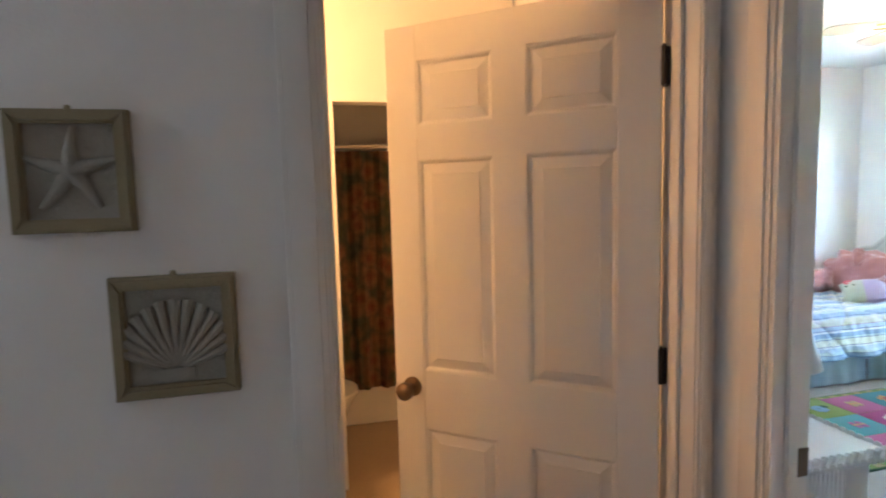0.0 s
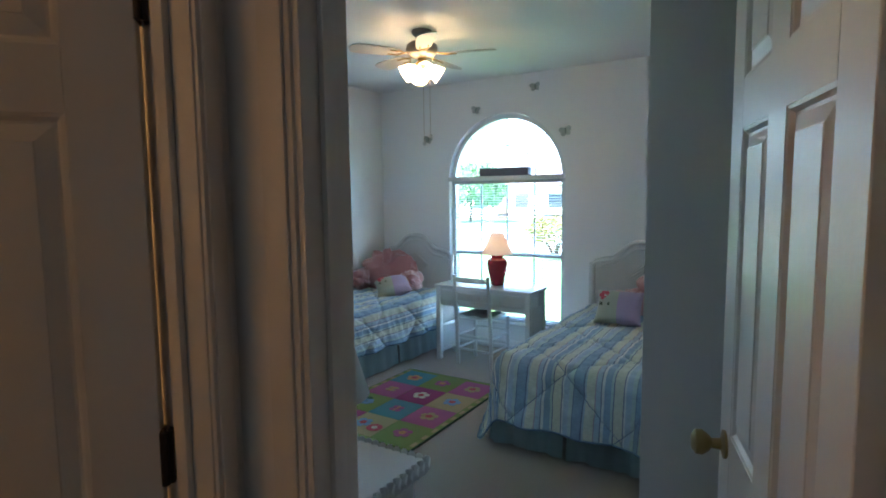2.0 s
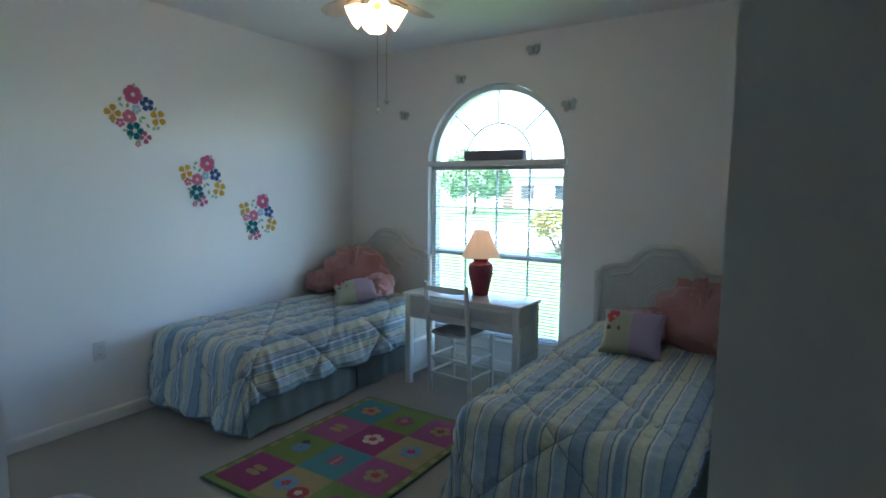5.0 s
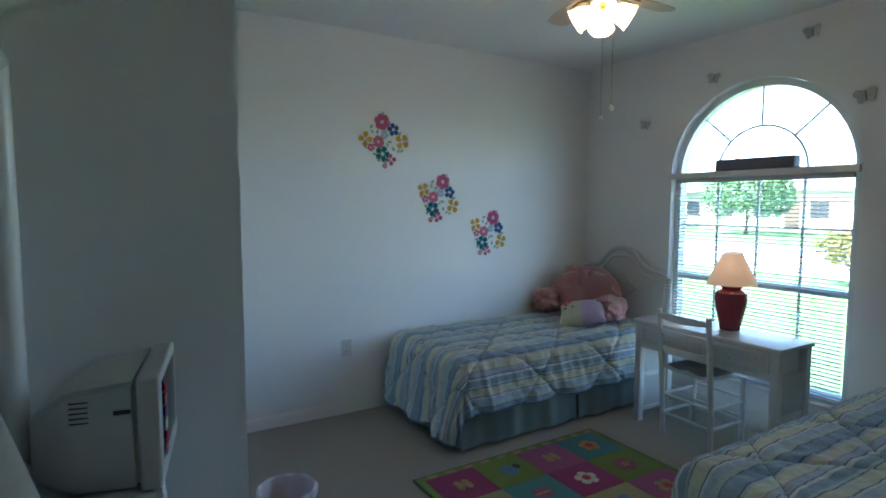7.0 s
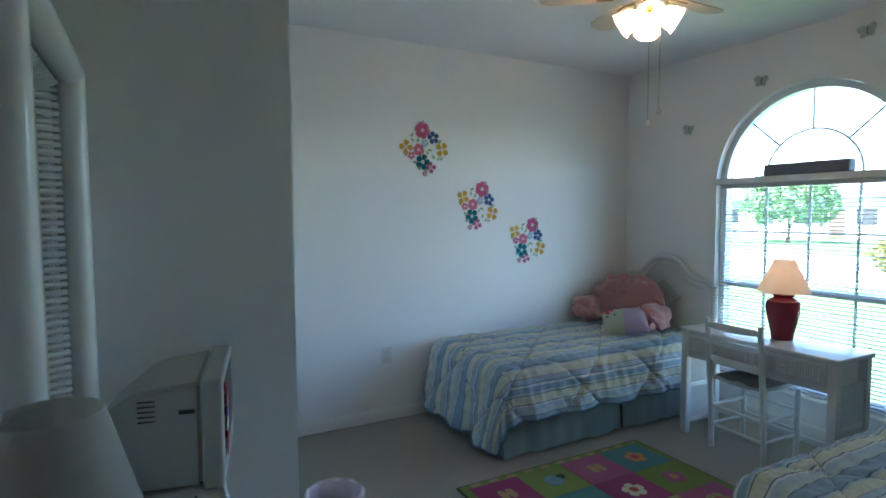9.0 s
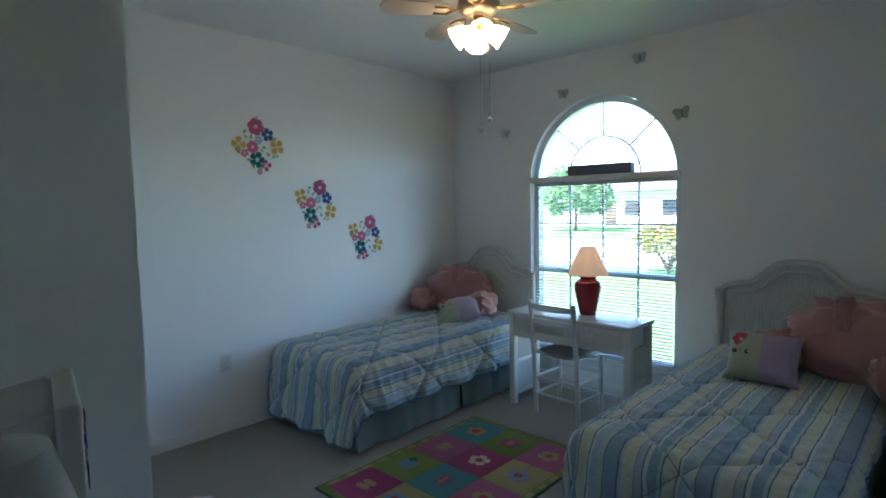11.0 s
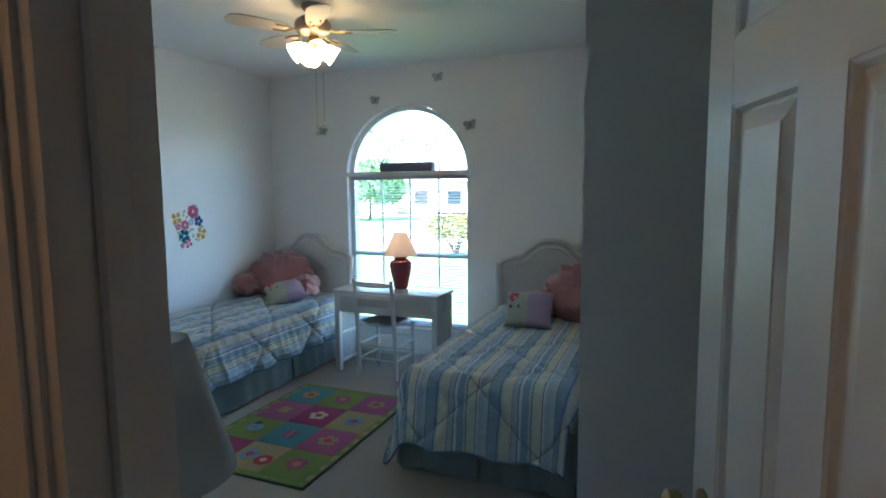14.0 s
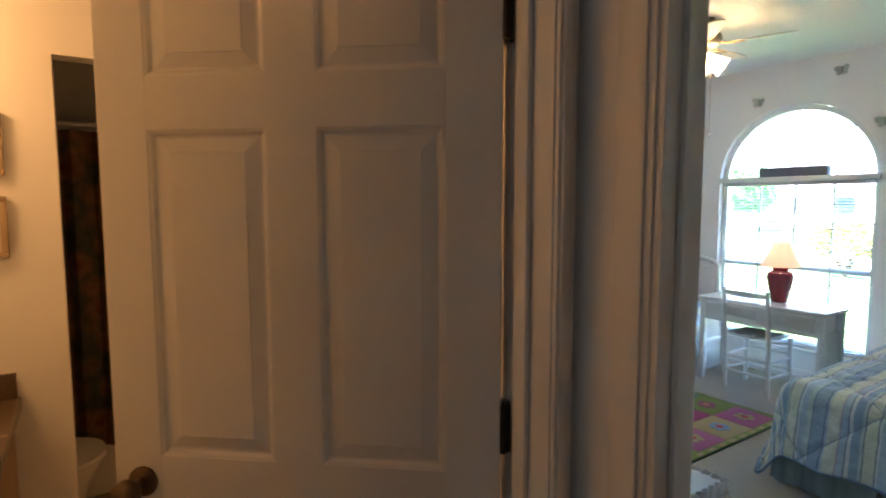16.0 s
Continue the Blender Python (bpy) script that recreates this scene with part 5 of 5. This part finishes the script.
def small_picture(z, label):
    m = Matrix.Translation((1.4005, -0.455, z)) @ Euler((radians(90), 0, radians(90))).to_matrix().to_4x4()
    t = thing("bath_picture", m, label, "picture", "bathroom pictures")
    part("mat", box(B(), -0.125, 0.125, -0.085, 0.085, 0.0005, 0.008), flat("picture_paper", (0.55, 0.50, 0.40)), t)
    for a in ((-0.145, 0.145, 0.085, 0.105), (-0.145, 0.145, -0.105, -0.085), (-0.145, -0.125, -0.0845, 0.0845), (0.125, 0.145, -0.0845, 0.0845)):
        part("frame_bar", box(B(), *a, 0.0005, 0.018, 0.003), flat("pale_wood_frame", (0.42, 0.32, 0.20)), t)
    part("painted_shell", petals(B(), 0, -0.01, 0.06, 7, 0.4, 0.0012), flat("shell_brown", (0.26, 0.17, 0.09)), t, "", Matrix.Translation((0, 0, 0.0082)))


small_picture(1.70, "small pale-framed shell print on the bathroom wall")
small_picture(1.42, "small pale-framed shell print on the bathroom wall")

# ---- outside ----
bm = B()
bmesh.ops.create_grid(bm, x_segments=40, y_segments=40, size=400, matrix=Matrix.Translation((0, 404.2, -0.35)))
for v in bm.verts:
    v.co.z += 0.05 * noise.noise(v.co * 0.03)
solid("ground", bm, M_GRASS, "green lawn with a soft rise and fall", "lawn", "structure")
solid("road", box(B(), -120, 120, 16.5, 25.0, -0.42, -0.27), M_CONC, "pale sunlit concrete street", "road", "structure")
solid("driveway", box(B(), 3.0, 7.5, 5.6, 16.5, -0.40, -0.275), M_CONC, "pale concrete driveway", "driveway", "structure")


def crown(seed, c, s, n, leaf, mt):
    """A crown of many small leaf clumps with gaps and an uneven edge."""
    rnd, verts, faces = random.Random(seed), [], []
    for _ in range(n):
        a, b = rnd.uniform(0, 2 * math.pi), math.acos(rnd.uniform(-0.75, 1))
        r = (0.45 + 0.55 * rnd.random() ** 0.4) * (1 + 0.30 * noise.noise(Vector((math.cos(a) * 2, math.sin(a) * 2, b * 2 + seed))))
        p = Vector((c[0] + s[0] * r * math.sin(b) * math.cos(a), c[1] + s[1] * r * math.sin(b) * math.sin(a), c[2] + s[2] * r * math.cos(b)))
        q = Euler((rnd.uniform(0, 6), rnd.uniform(0, 6), rnd.uniform(0, 6))).to_matrix()
        k, h = len(verts), leaf * rnd.uniform(0.6, 1.3)
        for v in ((-h, 0, 0), (0, -h * 0.5, h * 0.1), (h, 0, 0), (0, h * 0.5, h * 0.1)):
            verts.append(p + q @ Vector(v))
        faces.append((k, k + 1, k + 2, k + 3))
    bm = B()
    me = bpy.data.meshes.new("leaves")
    me.from_pydata(verts, [], faces)
    bm.from_mesh(me)
    return bm


def tree(x, y, h, seed, mt, label, spread):
    t = thing("tree", pose(x, y, -0.36), label, "tree")
    bm = B()
    tube(bm, [(0, 0, 0), (0.06, 0.0, h * 0.2), (-0.04, 0.04, h * 0.42), (0.02, 0.02, h * 0.7)], lambda q: 0.19 * (1 - 0.75 * q) * h / 6, 10)
    rnd = random.Random(seed)
    for k in range(8):
        a = k * 0.9 + rnd.random()
        z0 = h * rnd.uniform(0.32, 0.55)
        rr = spread * rnd.uniform(0.5, 0.85)
        tube(bm, [(0, 0, z0), (rr * 0.5 * math.cos(a), rr * 0.5 * math.sin(a), z0 + h * 0.14), (rr * math.cos(a), rr * math.sin(a), z0 + h * 0.26)], lambda q: 0.06 * (1 - 0.7 * q) * h / 6, 6)
    part("trunk", bm, M_BARK, t)
    part("crown", crown(seed, (0, 0, h * 0.54), (spread, spread, h * 0.42), 4200, 0.19 * h / 6, mt), mt, t)


tree(-15.6, 34.5, 4.7, 5, M_LEAF, "leafy green shade tree across the street", 2.5)
tree(-27.0, 39.0, 5.2, 6, M_LEAF, "leafy green tree behind the street", 2.6)
tree(-5.5, 55.0, 5.0, 7, M_LEAF, "leafy green tree beside the far house", 2.4)
bush = thing("palm_bush", pose(-1.95, 15.4, -0.36) @ Matrix.Diagonal((0.75, 0.75, 0.75, 1)), "yellow-green ornamental bush on the lawn", "bush")
bm = B()
rnd = random.Random(4)
for k in range(16):
    a, r = rnd.uniform(0, 6.28), rnd.uniform(0.4, 1.05)
    tube(bm, [(0, 0, 0), (0.4 * r * math.cos(a), 0.4 * r * math.sin(a), 0.6), (r * math.cos(a), r * math.sin(a), rnd.uniform(0.9, 1.5))], lambda q: 0.035 * (1 - 0.8 * q), 6)
part("stems", bm, M_BARK, bush)
part("crown", crown(9, (0, 0, 1.15), (1.1, 1.1, 0.62), 1300, 0.09, M_LEAFY), M_LEAFY, bush)

house = thing("house", pose(-18.0, 43.0, -0.4), "low white stucco house across the street", "house")
part("wall", box(B(), -9, 9, 0, 9, 0, 2.9), M_STUCCO, house)
bm = B()
v = [bm.verts.new(p) for p in ((-9.6, -0.6, 2.85), (9.6, -0.6, 2.85), (9.6, 9.6, 2.85), (-9.6, 9.6, 2.85), (-4.5, 4.5, 4.9), (4.5, 4.5, 4.9))]
for f in ((0, 1, 5, 4), (1, 2, 5), (2, 3, 4, 5), (3, 0, 4), (3, 2, 1, 0)):
    bm.faces.new([v[k] for k in f])
part("roof", bm, M_ROOF, house)
for x in (-7, -4.2, -1.4, 2.6, 5.6):
    wdw = part("window", box(B(), x - 0.7, x + 0.7, -0.05, 0.02, 0.9, 2.2, 0.01), M_VINYL, house)
    part("pane", box(B(), x - 0.62, x + 0.62, -0.07, -0.051, 0.98, 2.12), M_DGLASS, wdw)
part("door", box(B(), 0.3, 1.3, -0.05, 0.02, 0.0, 2.1, 0.01), M_BARK, house)
second = copy_thing(house, pose(7.0, 49.0, -0.4))
second["label"] = "low white stucco house further along the street"
